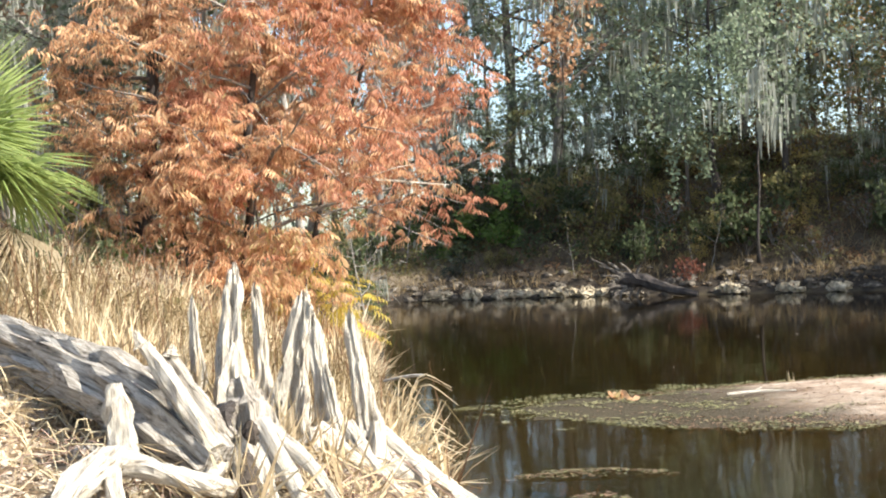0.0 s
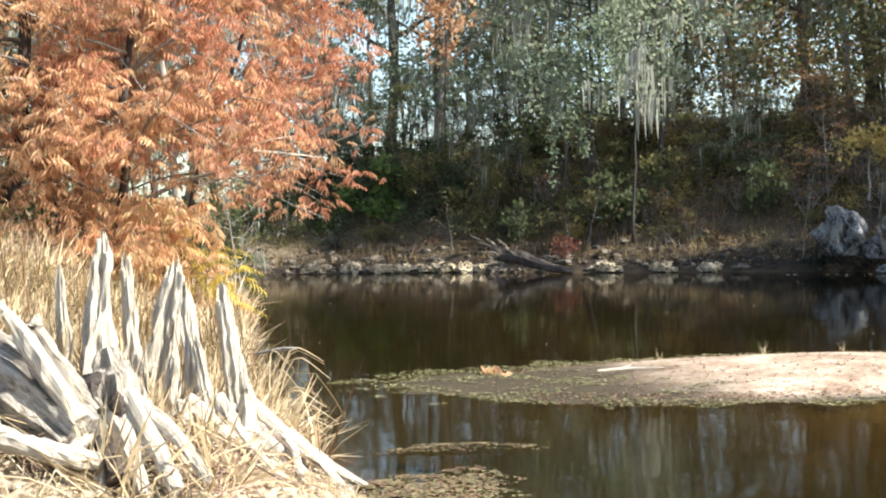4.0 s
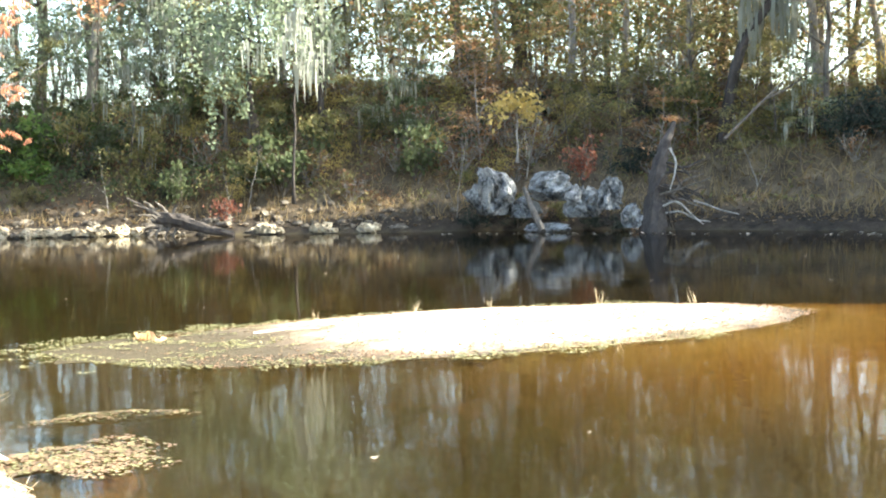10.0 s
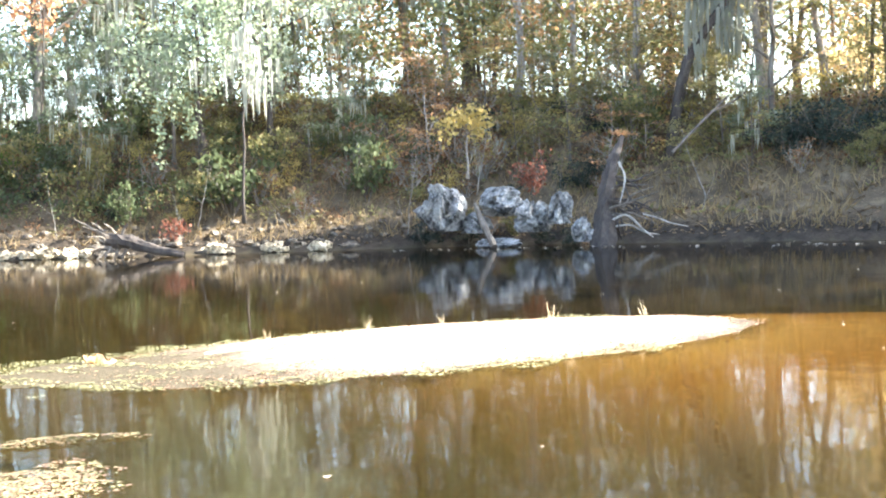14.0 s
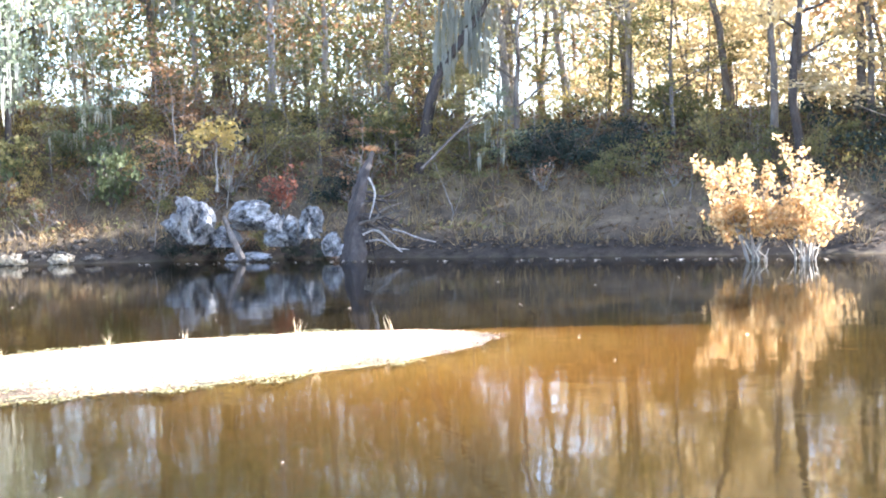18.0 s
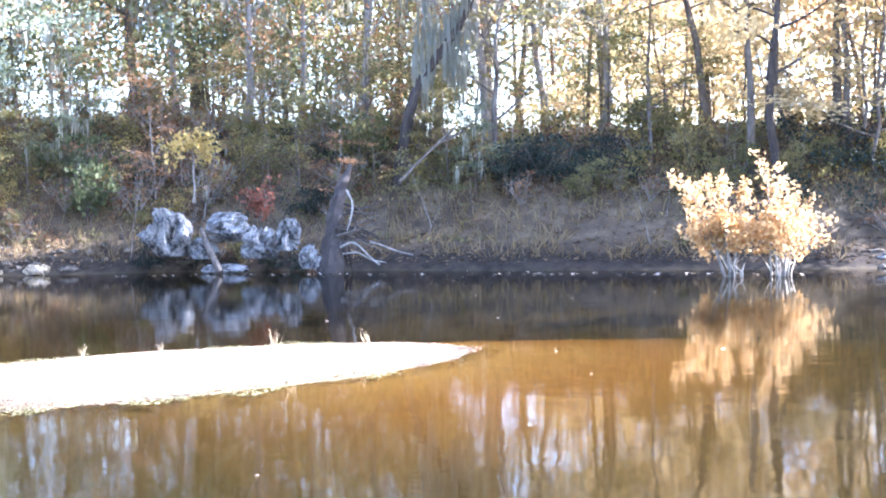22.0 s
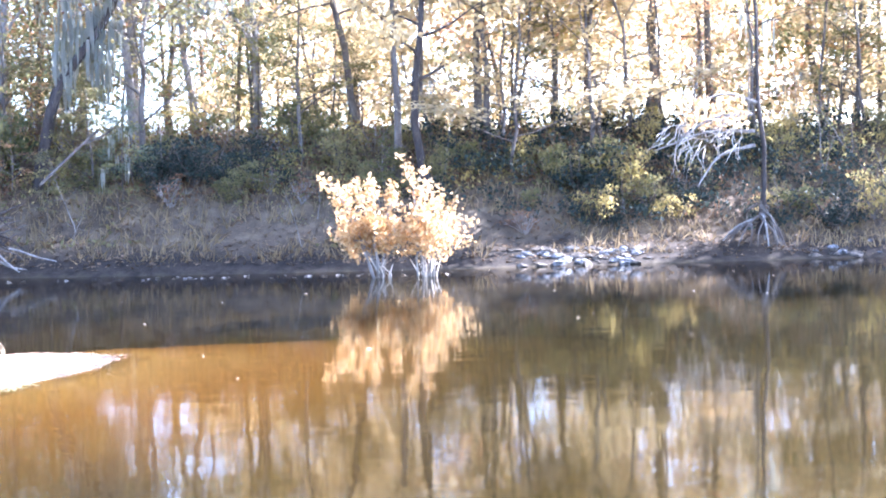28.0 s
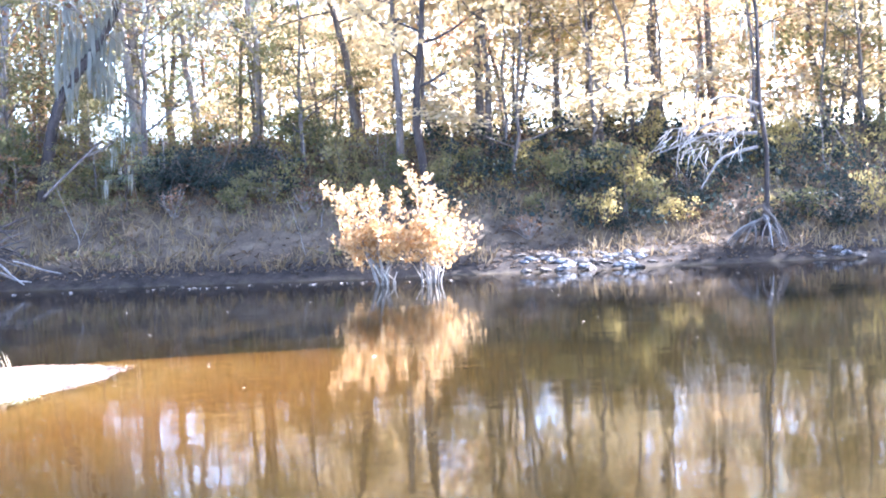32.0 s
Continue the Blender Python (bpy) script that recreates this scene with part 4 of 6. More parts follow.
# broad leafy shrubs that clothe the slope
for i in range(60):
    az = rng0.uniform(-1, 47)
    want = 2.2 + 7.0 * rng0.random()
    for d in np.arange(36, 75, 0.3):
        x, y = polar(az, d)
        if not in_river(np.array(x), np.array(y)) and float(line_dist(np.array(x), np.array(y), FAR)) > want:
            break
    if clear(az, want - 0.6):
        continue
    key = ("olive", "twig", "twig", "olive", "green", "twig")[int(rng0.integers(0, 6))]
    bush(key, on(x, y), 1.0 + 0.7 * rng0.random(), rng0.random() * 6.28, i)


# low brush that covers the whole slope, too thick to tell its plants apart
def slope_brush(n, leaves, az0, az1, s0, s1, tall, material, label, size, seed):
    rng = np.random.default_rng(seed)
    C = []
    while len(C) < n:
        az, d = rng.uniform(az0, az1), rng.uniform(36, 68)
        x, y = polar(az, d)
        sd = float(line_dist(np.array(x), np.array(y), FAR))
        if in_river(np.array(x), np.array(y)) or not s0 < sd < s1 or clear(az, sd - 0.6 * rng.random()):
            continue
        C.append((x, y))
    C = np.array(C)
    k = rng.integers(0, n, leaves)
    w = C[k] + rng.normal(size=(leaves, 2)) * 0.34
    z = height(w[:, 0], w[:, 1]) + np.abs(tall * (0.1 + 0.75 * rng.random(n))[k] + 0.1 * rng.normal(size=leaves))
    v, f = scatter(*LEAF, np.column_stack([w, z]), turns_free(rng, leaves), size * (0.6 + 0.8 * rng.random(leaves)))
    tagged(mesh_ob("slope_brush", v, f, material), label, "brush", kind="stuff")


slope_brush(420, 22000, -5, 53, 1.6, 12, 1.3, M["leaf_olive"], "olive-brown brush covering the far slope", 0.12, 61)
slope_brush(360, 15000, -5, 72, 1.2, 12, 0.9, M["leaf_rust"], "rust-brown dead brush on the far slope", 0.12, 62)
slope_brush(130, 7000, 14, 72, 5, 12, 1.8, M["leaf_yellow"], "yellowing brush high on the far slope", 0.13, 63)
slope_brush(140, 8000, 48, 70, 2.5, 10, 1.4, M["leaf_dark"], "dark green brush on the shaded slope", 0.17, 65)
slope_brush(110, 6000, -4, 10, 3, 10, 1.3, M["leaf_green"], "green broad-leaved brush on the far slope", 0.2, 64)

# ---- near bank: the orange bald cypress ----


def cypress(where, label, seed, tall, r0, sprays, size, reach=3.4, lean=(0, 0), first=0.12, limbs=30, leaf="cypress", up=0.25, bark="bark"):
    """Tiers of level limbs with hanging sprays along their twigs."""
    rng = np.random.default_rng(seed)
    (trunk, tr), bars, tips = grow(rng, tall, r0, limbs=limbs, first=first, reach=reach, up=up, wig=0.11, lean=lean, twigs=7, rise=-0.015)
    root = empty("bald_cypress", where, label, "tree")
    mesh_ob("trunk", *tube(trunk, tr, 10, 0.25, rng), M["bark_dark"], root, smooth=True)
    for own in bars:
        limb = mesh_ob("limb", *tube(*own[0], 5, close=False), M[bark], root, smooth=True)
        for p, r in own[1:]:
            mesh_ob("twig", *tube(p, r, 3, close=False), M[bark], limb, smooth=True)
    leafy_tips = tips[(wobble(tips[:, 0] * 1.3, tips[:, 1] + 1.7 * tips[:, 2], 1.5, seed) + 0.5 * rng.normal(size=len(tips))) > -0.15]
    c = leafy_tips[rng.integers(0, len(leafy_tips), sprays)] + rng.normal(size=(sprays, 3)) * np.array([0.22, 0.22, 0.13])
    c = c[c[:, 2] > 0.25]
    sprays = len(c)
    sz = size * (0.55 + 0.75 * rng.random(sprays))
    turn = turns_up(rng, sprays, 0.45)
    red = wobble(c[:, 0] + 0.4 * c[:, 2], c[:, 1] - 0.5 * c[:, 2], 0.9, seed) + 0.22 * c[:, 0] + 0.35 * rng.normal(size=sprays) > 0.35
    for pick, key in ((~red, leaf), (red, leaf if tall < 3 else "cypress_red")):
        if pick.sum() > 4:
            mesh_ob("foliage", *scatter(*SPRAY, c[pick], turn[pick], sz[pick]), M[key], root, "feathery autumn sprays" if key == leaf else "redder autumn sprays")
    return root


cypress(at(-8.8, 21.5), "large spreading bald cypress in rust-orange autumn leaf on the near bank", 5, 8.6, 0.1, 5000, 0.37, reach=3.1, first=0.16, limbs=34, up=0.3, lean=(0.04, 0), bark="bark_pale")
cypress(at(-12.3, 22.4), "bald cypress with orange needles and a dark trunk", 6, 9.0, 0.15, 1300, 0.37, reach=1.05, first=0.24, limbs=20)
cypress(at(-6.2, 22.0), "bald cypress leaning out over the water in salmon-red leaf", 14, 6.8, 0.07, 2400, 0.37, reach=2.2, first=0.3, limbs=20, up=0.2, lean=(0.2, 0.05), bark="bark_pale")
cypress(at(-4.9, 20.3), "low yellowing cypress sapling under the orange tree", 8, 1.5, 0.03, 110, 0.36, reach=0.55, limbs=9, leaf="cypress_yellow")
cypress(at(-6.9, 20.2), "young bald cypress in orange leaf beside the large one", 12, 2.0, 0.035, 420, 0.4, reach=0.9, limbs=12, up=0.15)
cypress(at(-11.6, 21.2), "half-grown bald cypress with hanging red-brown sprays", 19, 3.6, 0.05, 700, 0.38, reach=1.2, limbs=14, up=0.1)
cypress(at(-10.9, 20.4), "low bald cypress in orange leaf among the dry grass", 17, 2.3, 0.04, 520, 0.4, reach=0.95, limbs=12, up=0.15)
dead = empty("dead_branch", Vector(ray_point(-4.9, 4.0, 20.3)), "bleached dead branch reaching out over the water", "branch")
timber("stick", [([(0, 0, 0), (0.5, 0.0, -0.15), (1.0, 0.1, -0.2), (1.85, 0.1, -0.3)], [0.035, 0.03, 0.02, 0.008]),
                 ([(0.6, 0.02, -0.16), (0.95, -0.1, -0.02), (1.35, -0.15, 0.03)], [0.018, 0.012, 0.005])], M["driftwood"], "", dead, sides=6)
for i, (az, d, s) in enumerate([(-19, 27, 0.9), (-16.8, 25, 0.7), (-15.8, 27, 0.75), (-18.2, 31, 0.8), (-15.5, 30, 0.8), (-21, 33, 1.0), (-11, 34, 0.9), (-6, 38, 0.8), (-16, 38, 1.0), (-24, 24, 0.8), (-2.8, 60, 0.9), (-9, 46, 1.0)]):
    plant("bare" if i % 3 != 2 else "oak_low", at(az, d), s, i * 1.7, i)
for i, (az, d, s, k) in enumerate([(-13.8, 24, 0.9, "green"), (-15.2, 22, 0.9, "olive"), (-11, 25, 1.1, "twig"), (-8, 27, 1.1, "twig"), (-5.5, 29, 1.0, "olive"), (-16.5, 24, 1.0, "twig"), (-4.3, 33, 1.0, "twig"), (-9.5, 22.5, 0.9, "olive"), (-6.2, 23.5, 0.8, "twig"), (-5.2, 42, 0.8, "twig"), (-5.0, 50, 0.8, "twig")]):
    bush(k, at(az, d), s, i * 2.1, i)

for i, (az, d, size) in enumerate([(-18.6, 22, 1.0), (-17.2, 24, 1.2), (-16.0, 21.5, 0.9), (-15.0, 25, 1.25), (-13.9, 23, 1.0), (-19.8, 25, 1.3), (-3.6, 30, 1.0), (-1.8, 57, 1.2), (-12.9, 26, 1.2), (-10.4, 27, 1.3)]):
    plant("under_bare" if i % 4 else "under_grey", at(az, d, -0.05), size, i * 2.3, i)
for i, (az, d, size) in enumerate([(-13.6, 20.5, 0.45), (-14.6, 20.5, 0.6), (-15.6, 18.5, 0.5)]):
    bush(("green_lit", "olive", "green")[i], at(az, d), size, i * 1.3, i)

# ---- palmetto ----


def fan_leaf(rng, reach, dead=False):
    """One fan frond: a stalk along +x and a half-round of stiff folded leaflets."""
    bits = [tube([(0, 0, 0), (reach * 0.25, 0, 0.02), (reach * 0.5, 0, -0.01)], [0.014, 0.011, 0.008], 5)]
    hub = np.array([reach * 0.5, 0, 0])
    fan, faces = [hub], []
    for i in range(30):
        a = -2.0 + 4.0 * i / 29
        ln = reach * (0.75 - 0.12 * abs(a)) * (0.9 + 0.2 * rng.random())
        d = np.array([math.cos(a), math.sin(a), 0.12 * math.cos(a * 2)])
        s = np.array([-math.sin(a), math.cos(a), 0]) * 0.017
        tip = hub + d * ln + np.array([0, 0, -0.2 * ln - (0.4 * ln if dead else 0.14 * rng.random())])
        mid = hub + d * ln * 0.55 + np.array([0, 0, -0.12 * ln if dead else 0.0])
        k = len(fan)
        fan += [mid + s, tip, mid - s, mid + np.array([0, 0, 0.018])]
        faces += [[0, k, k + 3], [k, k + 1, k + 3], [k + 3, k + 1, k + 2], [0, k + 3, k + 2]]
    bits.append((fan, faces))
    return joined(bits)


def palmetto(where, seed, fronds, reach, stem):
    rng = np.random.default_rng(seed)
    root = empty("palmetto", where, "green fan palm with stiff fronds over dead ones", "palm")
    mesh_ob("trunk", *tube([(0, 0, -0.1), (0.03, 0, stem * 0.5), (0, 0.02, stem)], [0.16, 0.15, 0.11], 9, 0.35, rng), M["rotten"], root)
    for i in range(fronds):
        f = mesh_ob("frond", *fan_leaf(rng, reach * (0.85 + 0.3 * rng.random())), M["palm"], root)
        f.matrix_basis = pose(0, 0, stem, math.degrees(rng.normal() * 0.3), -(5 + 75 * ((i * 0.618) % 1)), i * 137.5)
    for i in range(9):
        f = mesh_ob("dead_frond", *fan_leaf(rng, reach * 0.9, True), M["palm_dead"], root, "dry brown hanging frond")
        f.matrix_basis = pose(0, 0, stem * 0.95, 0, 25 + 35 * rng.random(), i * 41)
    return root


palmetto(at(-20.2, 12.6), 3, 34, 1.15, 1.0)
palmetto(at(-24.0, 16.5), 4, 20, 1.1, 0.9)

# ---- old cypress stump, fallen trunk and knees ----


def knee(where, label, seed, tall, r, lean=(0, 0), blunt=0.25):
    """A cypress knee: a fluted, tapering spire with a flared foot and a worn, knobbed top."""
    rng = np.random.default_rng(seed)
    n, sides = 30, 28
    k = np.linspace(0, 1, n)
    rad = r * (1.12 - 0.5 * k ** 1.3) * np.sqrt(np.clip((1.01 - k) / 0.07, 0.06, 1)) * (1 + 0.16 * np.exp(-((k - 0.9) / 0.05) ** 2)) * (0.95 + blunt * 0.6) + r * 1.3 * np.exp(-k * 8)
    way = np.cumsum(np.cumsum(rng.normal(size=(n, 2)), axis=0), axis=0)
    way = way / (np.abs(way).max() + 1e-6) * 0.07 * tall
    P = np.stack([lean[0] * k * tall + way[:, 0] - way[0, 0], lean[1] * k * tall + way[:, 1] - way[0, 1], -0.1 + (tall + 0.1) * k], 1)
    A = np.arange(sides) * 2 * np.pi / sides
    flutes = rng.random(6) * 2 * np.pi
    V = np.zeros((n, sides, 3))
    for i in range(n):
        drift = 0.5 * k[i] + 0.2 * math.sin(3 * k[i] + seed)
        ribs = 0.78 + 0.5 * sum(np.exp(-(np.angle(np.exp(1j * (A - f - drift * (1 if m % 2 else -0.6)))) / 0.26) ** 2) for m, f in enumerate(flutes)) * (1 - 0.45 * k[i])
        lump = np.array([noise.noise(Vector((1.7 * math.cos(a), 1.7 * math.sin(a), P[i, 2] * 5 + seed * 3.3))) for a in A])
        fine = np.array([noise.noise(Vector((6 * math.cos(a), 6 * math.sin(a), P[i, 2] * 9 + seed))) for a in A])
        rr = rad[i] * np.maximum(ribs * (1 - 0.25 * k[i]) + 0.38 * lump + 0.24 * fine, 0.3)
        V[i] = P[i] + np.stack([rr * np.cos(A), rr * np.sin(A), 0.04 * tall * rng.normal(size=sides) * (i >= n - 2)], 1)
    F = [[i * sides + j, i * sides + (j + 1) % sides, (i + 1) * sides + (j + 1) % sides, (i + 1) * sides + j] for i in range(n - 1) for j in range(sides)]
    F.append([(n - 1) * sides + j for j in range(sides)])
    ob = mesh_ob("cypress_knee", V.reshape(-1, 3), F, M["driftwood"])
    ob.data.attributes.new("grain", 'FLOAT_VECTOR', 'POINT').data.foreach_set("vector", (V + np.array([seed, 0, 0])).ravel())
    ob.matrix_basis = Matrix.Translation(where)
    return tagged(ob, label, "cypress knee", "cypress knees on the near bank")


KNEES = [(-3.35, 9.3, 1.40, 0.12, (-0.06, 0.0), 0.22, "tall pointed grey cypress knee at the water's edge"), (-5.3, 9.5, 1.42, 0.085, (-0.03, 0), 0.2, "slim weathered cypress knee in dry grass"),
         (-6.75, 9.9, 1.56, 0.13, (0.02, 0), 0.4, "blunt weathered cypress knee in dry grass"), (-8.2, 9.6, 1.62, 0.10, (0.05, 0), 0.15, "pointed pale cypress knee in dry grass"),
         (-9.6, 9.2, 1.76, 0.14, (-0.02, 0), 0.28, "tall bleached cypress knee behind the stump"), (-4.5, 8.9, 1.08, 0.075, (-0.1, 0), 0.2, "short leaning cypress knee"),
         (-5.9, 8.7, 0.98, 0.08, (-0.12, 0), 0.25, "short leaning bleached cypress knee"), (-10.6, 9.6, 1.55, 0.06, (0.0, 0), 0.2, "thin grey cypress knee")]
for i, (az, d, top, r, ln, bl, lb) in enumerate(KNEES):
    p = at(az, d)
    knee(p, lb, 40 + i, top - p.z, r * 0.74, ln, bl)


def rp(az, el, d):
    return ray_point(az, el, d)


stump = empty("cypress_stump", at(-9.0, 8.1), "hollow weathered grey cypress stump with splayed roots", "stump")
o = np.array(stump.matrix_basis.translation)


def rel(*pts):
    return [np.asarray(p) - o for p in pts]


timber("stump_body", [(rel(rp(-9.0, -10.8, 8.15), rp(-9.1, -8.2, 8.15), rp(-8.9, -6.3, 8.2), rp(-9.2, -4.9, 8.25)), [0.2, 0.17, 0.13, 0.06]),
                      (rel(rp(-8.2, -9.5, 8.2), rp(-8.4, -7.0, 8.25), rp(-8.5, -5.4, 8.3)), [0.12, 0.1, 0.04]),
                      (rel(rp(-9.9, -9.5, 8.2), rp(-9.7, -7.3, 8.3), rp(-9.9, -5.9, 8.35)), [0.12, 0.09, 0.03])], M["bark_log"], "", stump, 14, 0.6, 5)
for i, (a, b, c, r) in enumerate([((-9.1, -7.9), (-9.3, -9.4), (-9.6, -11.2), 0.06), ((-8.7, -7.4), (-8.2, -9.3), (-7.6, -11.2), 0.075), ((-8.3, -6.9), (-7.2, -9.0), (-6.3, -11.0), 0.07),
                                  ((-9.3, -8.3), (-8.9, -9.8), (-8.6, -11.4), 0.05), ((-7.9, -7.2), (-6.3, -8.6), (-5.0, -10.6), 0.055), ((-9.6, -7.9), (-10.3, -8.8), (-11.2, -9.6), 0.06)]):
    timber("root", [(rel(rp(*a, 8.0), rp(*b, 7.75), rp(*c, 7.5)), [r, r * 0.8, r * 0.55])], M["driftwood"], "", stump, 9, 0.4, 20 + i)
# solid dark lumps that put the shade of the gaps between roots into colour
timber("hollow", [(rel(rp(-8.75, -6.8, 7.98), rp(-8.7, -7.3, 7.93), rp(-8.6, -7.9, 7.9)), [0.03, 0.06, 0.03]), (rel(rp(-8.95, -8.2, 7.82), rp(-8.95, -9.0, 7.7), rp(-8.9, -10.6, 7.55)), [0.03, 0.06, 0.06])], M["rotten"], "dark rotted hollow between the roots", stump, 8, 0.4, 34)
timber("burl", [(rel(rp(-9.5, -6.0, 8.1), rp(-9.9, -6.4, 8.0), rp(-9.7, -7.1, 7.95)), [0.035, 0.05, 0.03])], M["bark_dark"], "dark knotted burl", stump, 8, 0.5, 33)

log = empty("fallen_tree", Vector(rp(-13.5, -5.5, 8.4)), "fallen grey tree trunk, split and hollow at its end", "fallen trunk")
o = np.array(log.matrix_basis.translation)
timber("trunk", [(rel(rp(-21.5, -2.1, 10.6), rp(-18.8, -2.9, 9.9), rp(-16.6, -3.9, 9.2), rp(-14.5, -5.0, 8.6), rp(-12.3, -6.6, 8.2), rp(-10.2, -8.8, 7.8)), [0.15, 0.17, 0.19, 0.22, 0.22, 0.15])], M["bark_log"], "", log, 26, 0.4, 8)
timber("splinter", [(rel(rp(-13.1, -3.3, 8.15), rp(-11.8, -5.4, 7.95), rp(-10.3, -7.9, 7.75)), [0.035, 0.07, 0.06])], M["driftwood"], "long bleached splinter of split wood", log, 8, 0.5, 9)
timber("splinter", [(rel(rp(-12.2, -3.7, 8.2), rp(-11.1, -5.6, 8.05), rp(-9.6, -7.5, 7.95)), [0.045, 0.07, 0.06])], M["bark_log"], "grey splinter of split wood", log, 8, 0.5, 10)
for a, b in (((-13.2, -3.3), (-13.5, -2.6)), ((-12.0, -3.8), (-11.9, -3.3))):
    timber("snag", [(rel(rp(*a, 8.15), rp(*b, 8.15)), [0.05, 0.012])], M["driftwood"], "", log, 6, 0.5, 12)
post = timber("broken_root", [([(0, 0, -0.15), (0.0, 0, 0.2), (-0.02, 0, 0.48), (-0.03, 0, 0.62)], [0.1, 0.08, 0.075, 0.04])], M["driftwood"], "", None, 11, 0.45, 13)
post.matrix_basis = Matrix.Translation(at(-14.2, 7.9))
tagged(post, "upright broken bleached cypress root", "root")
arc = timber("surface_root", [([rp(-17.0, -10.2, 7.0), rp(-16.0, -8.8, 7.4), rp(-14.8, -7.9, 7.6), rp(-13.6, -8.3, 7.6), rp(-12.2, -8.9, 7.5), rp(-10.6, -9.3, 7.5), rp(-9.6, -9.6, 7.6)], [0.07, 0.085, 0.09, 0.07, 0.06, 0.06, 0.05]),
                                ([rp(-14.6, -7.8, 7.7), rp(-14.6, -9.2, 7.4), rp(-14.2, -10.8, 7.1)], [0.06, 0.05, 0.04])], M["driftwood"], "", None, 10, 0.4, 14)
tagged(arc, "thick pale cypress root arching along the ground", "root")
boulder("wood_chunk", at(-15.6, 8.3, 0.06), "bleached chunk of wood on dry leaves", 4, (0.2, 0.13, 0.12), M["bark_pale"], category="wood")

# overhanging dry stems at the water's edge
reed = empty("bent_reeds", at(-1.9, 9.4), "dry broken reeds bent over the water", "reeds")
o = np.array(reed.matrix_basis.translation)
rngr = np.random.default_rng(77)
lines = []
for i in range(16):
    az1 = -2.6 + 2.6 * rngr.random() + 0.4
    e1 = -4.2 - 4.2 * rngr.random()
    lines.append((rel(rp(-2.8 + 0.6 * rngr.random(), -8.6 - rngr.random(), 9.3), rp((az1 - 2.6) / 2, e1 + 0.2 - rngr.random(), 9.3), rp(az1 + 0.3, e1 - 1.2, 9.2)), [0.006, 0.005, 0.002]))
tagged(timber("dry_stem", lines, M["straw"], "", reed, 4, 0.0, 3), kind="stuff")
stick = timber("stick", [([rp(-2.9, -5.3, 10.3), rp(-1.6, -5.1, 10.2), rp(-1.1, -5.15, 10.2)], [0.012, 0.014, 0.012])], M["bark_pale"], "", None, 6, 0.3, 2)
tagged(stick, "short grey stick poking out over the water", "stick")

# ---- ground cover ----


def cover(name, label, category, form, material, pts, size, rng, tilt, lift=0.0, flat=1.0, up=True):
    z = height(pts[:, 0], pts[:, 1]) + lift
    where = np.column_stack([pts, z])
    t = turns_up(rng, len(pts), tilt)
    v, f = scatter(*form, where, t, size)
    return tagged(mesh_ob(name, v, f, material), label, category, kind="stuff")


def strew(rng, n, x0, x1, y0, y1, test):
    P = np.column_stack([rng.uniform(x0, x1, n), rng.uniform(y0, y1, n)])
    return P[test(P[:, 0], P[:, 1])]


rngc = np.random.default_rng(21)
TUFT = ([(x * 1.9, y, z) for x, y, z in BLADE[0]], BLADE[1])
far_blade = ([(x * 3.2, y, z) for x, y, z in BLADE[0]], BLADE[1])


def patchy(X, Y, s, seed, cut):
    return wobble(X, Y, s, seed) + 0.5 * wobble(X, Y, s * 2.7, seed + 3) > cut


nb = lambda X, Y: (~in_river(X, Y)) & (line_dist(X, Y, NEAR) > 0.04)
P = strew(rngc, 52000, -10, 1, 8.6, 30, lambda X, Y: nb(X, Y) & patchy(X, Y, 1.1, 3, -0.35) & (line_dist(X, Y, NEAR) > 0.15) & ((Y > 10.6) | (X < -0.95)))
hgt = np.clip(0.16 + 0.05 * (P[:, 1] - 9), 0.16, 0.42) * (0.7 + 0.45 * wobble(P[:, 0], P[:, 1], 1.7, 8))
cover("dry_grass", "tall straw-yellow dry grass on the near bank", "grass", TUFT, M["straw"], P, hgt * (0.55 + 0.9 * rngc.random(len(P))) + 0.35 * rngc.random(len(P)) ** 2.5, rngc, 1.25)
P = strew(rngc, 16000, -6, 1, 5.0, 9.5, lambda X, Y: nb(X, Y) & patchy(X, Y, 2.1, 4, 0.25))
cover("short_dry_grass", "short trampled dry grass round the stump", "grass", TUFT, M["straw"], P, 0.06 + 0.13 * rngc.random(len(P)), rngc, 1.35)
P = strew(rngc, 64000, -5, 1.2, 5.5, 13, nb)
cover("fallen_leaves", "pale dry fallen leaves covering the near bank", "leaf litter", CHIP, M["litter"], P, 0.03 + 0.06 * rngc.random(len(P)), rngc, 0.9, 0.012)
P = strew(rngc, 21000, -2.9, 0.3, 7.4, 10.6, lambda X, Y: nb(X, Y) & patchy(X, Y, 3.1, 2, -0.1) & ((X < -0.5) | (Y > 9.7)) & ((X > -1.35) | (Y > 9.0 - 0.25 * (X + 1.35))) & ((X < -1.0) | (Y > 9.75) | (wobble(X, Y, 7.0, 1) > 0.35)))
cover("knee_grass", "tangled dry grass between the cypress knees", "grass", TUFT, M["straw"], P, 0.12 + 0.5 * rngc.random(len(P)) ** 1.5, rngc, 1.3)
P = strew(rngc, 1800, -6.5, -1.5, 11, 22, lambda X, Y: nb(X, Y) & patchy(X, Y, 1.3, 6, 0.25))
cover("green_weeds", "fresh yellow-green weeds among the dry grass", "weeds", LEAF, M["leaf_olive"], P, 0.1 + 0.16 * rngc.random(len(P)), rngc, 1.1, 0.2)
P = strew(rngc, 900, -6, 0.3, 9, 20, lambda X, Y: nb(X, Y))
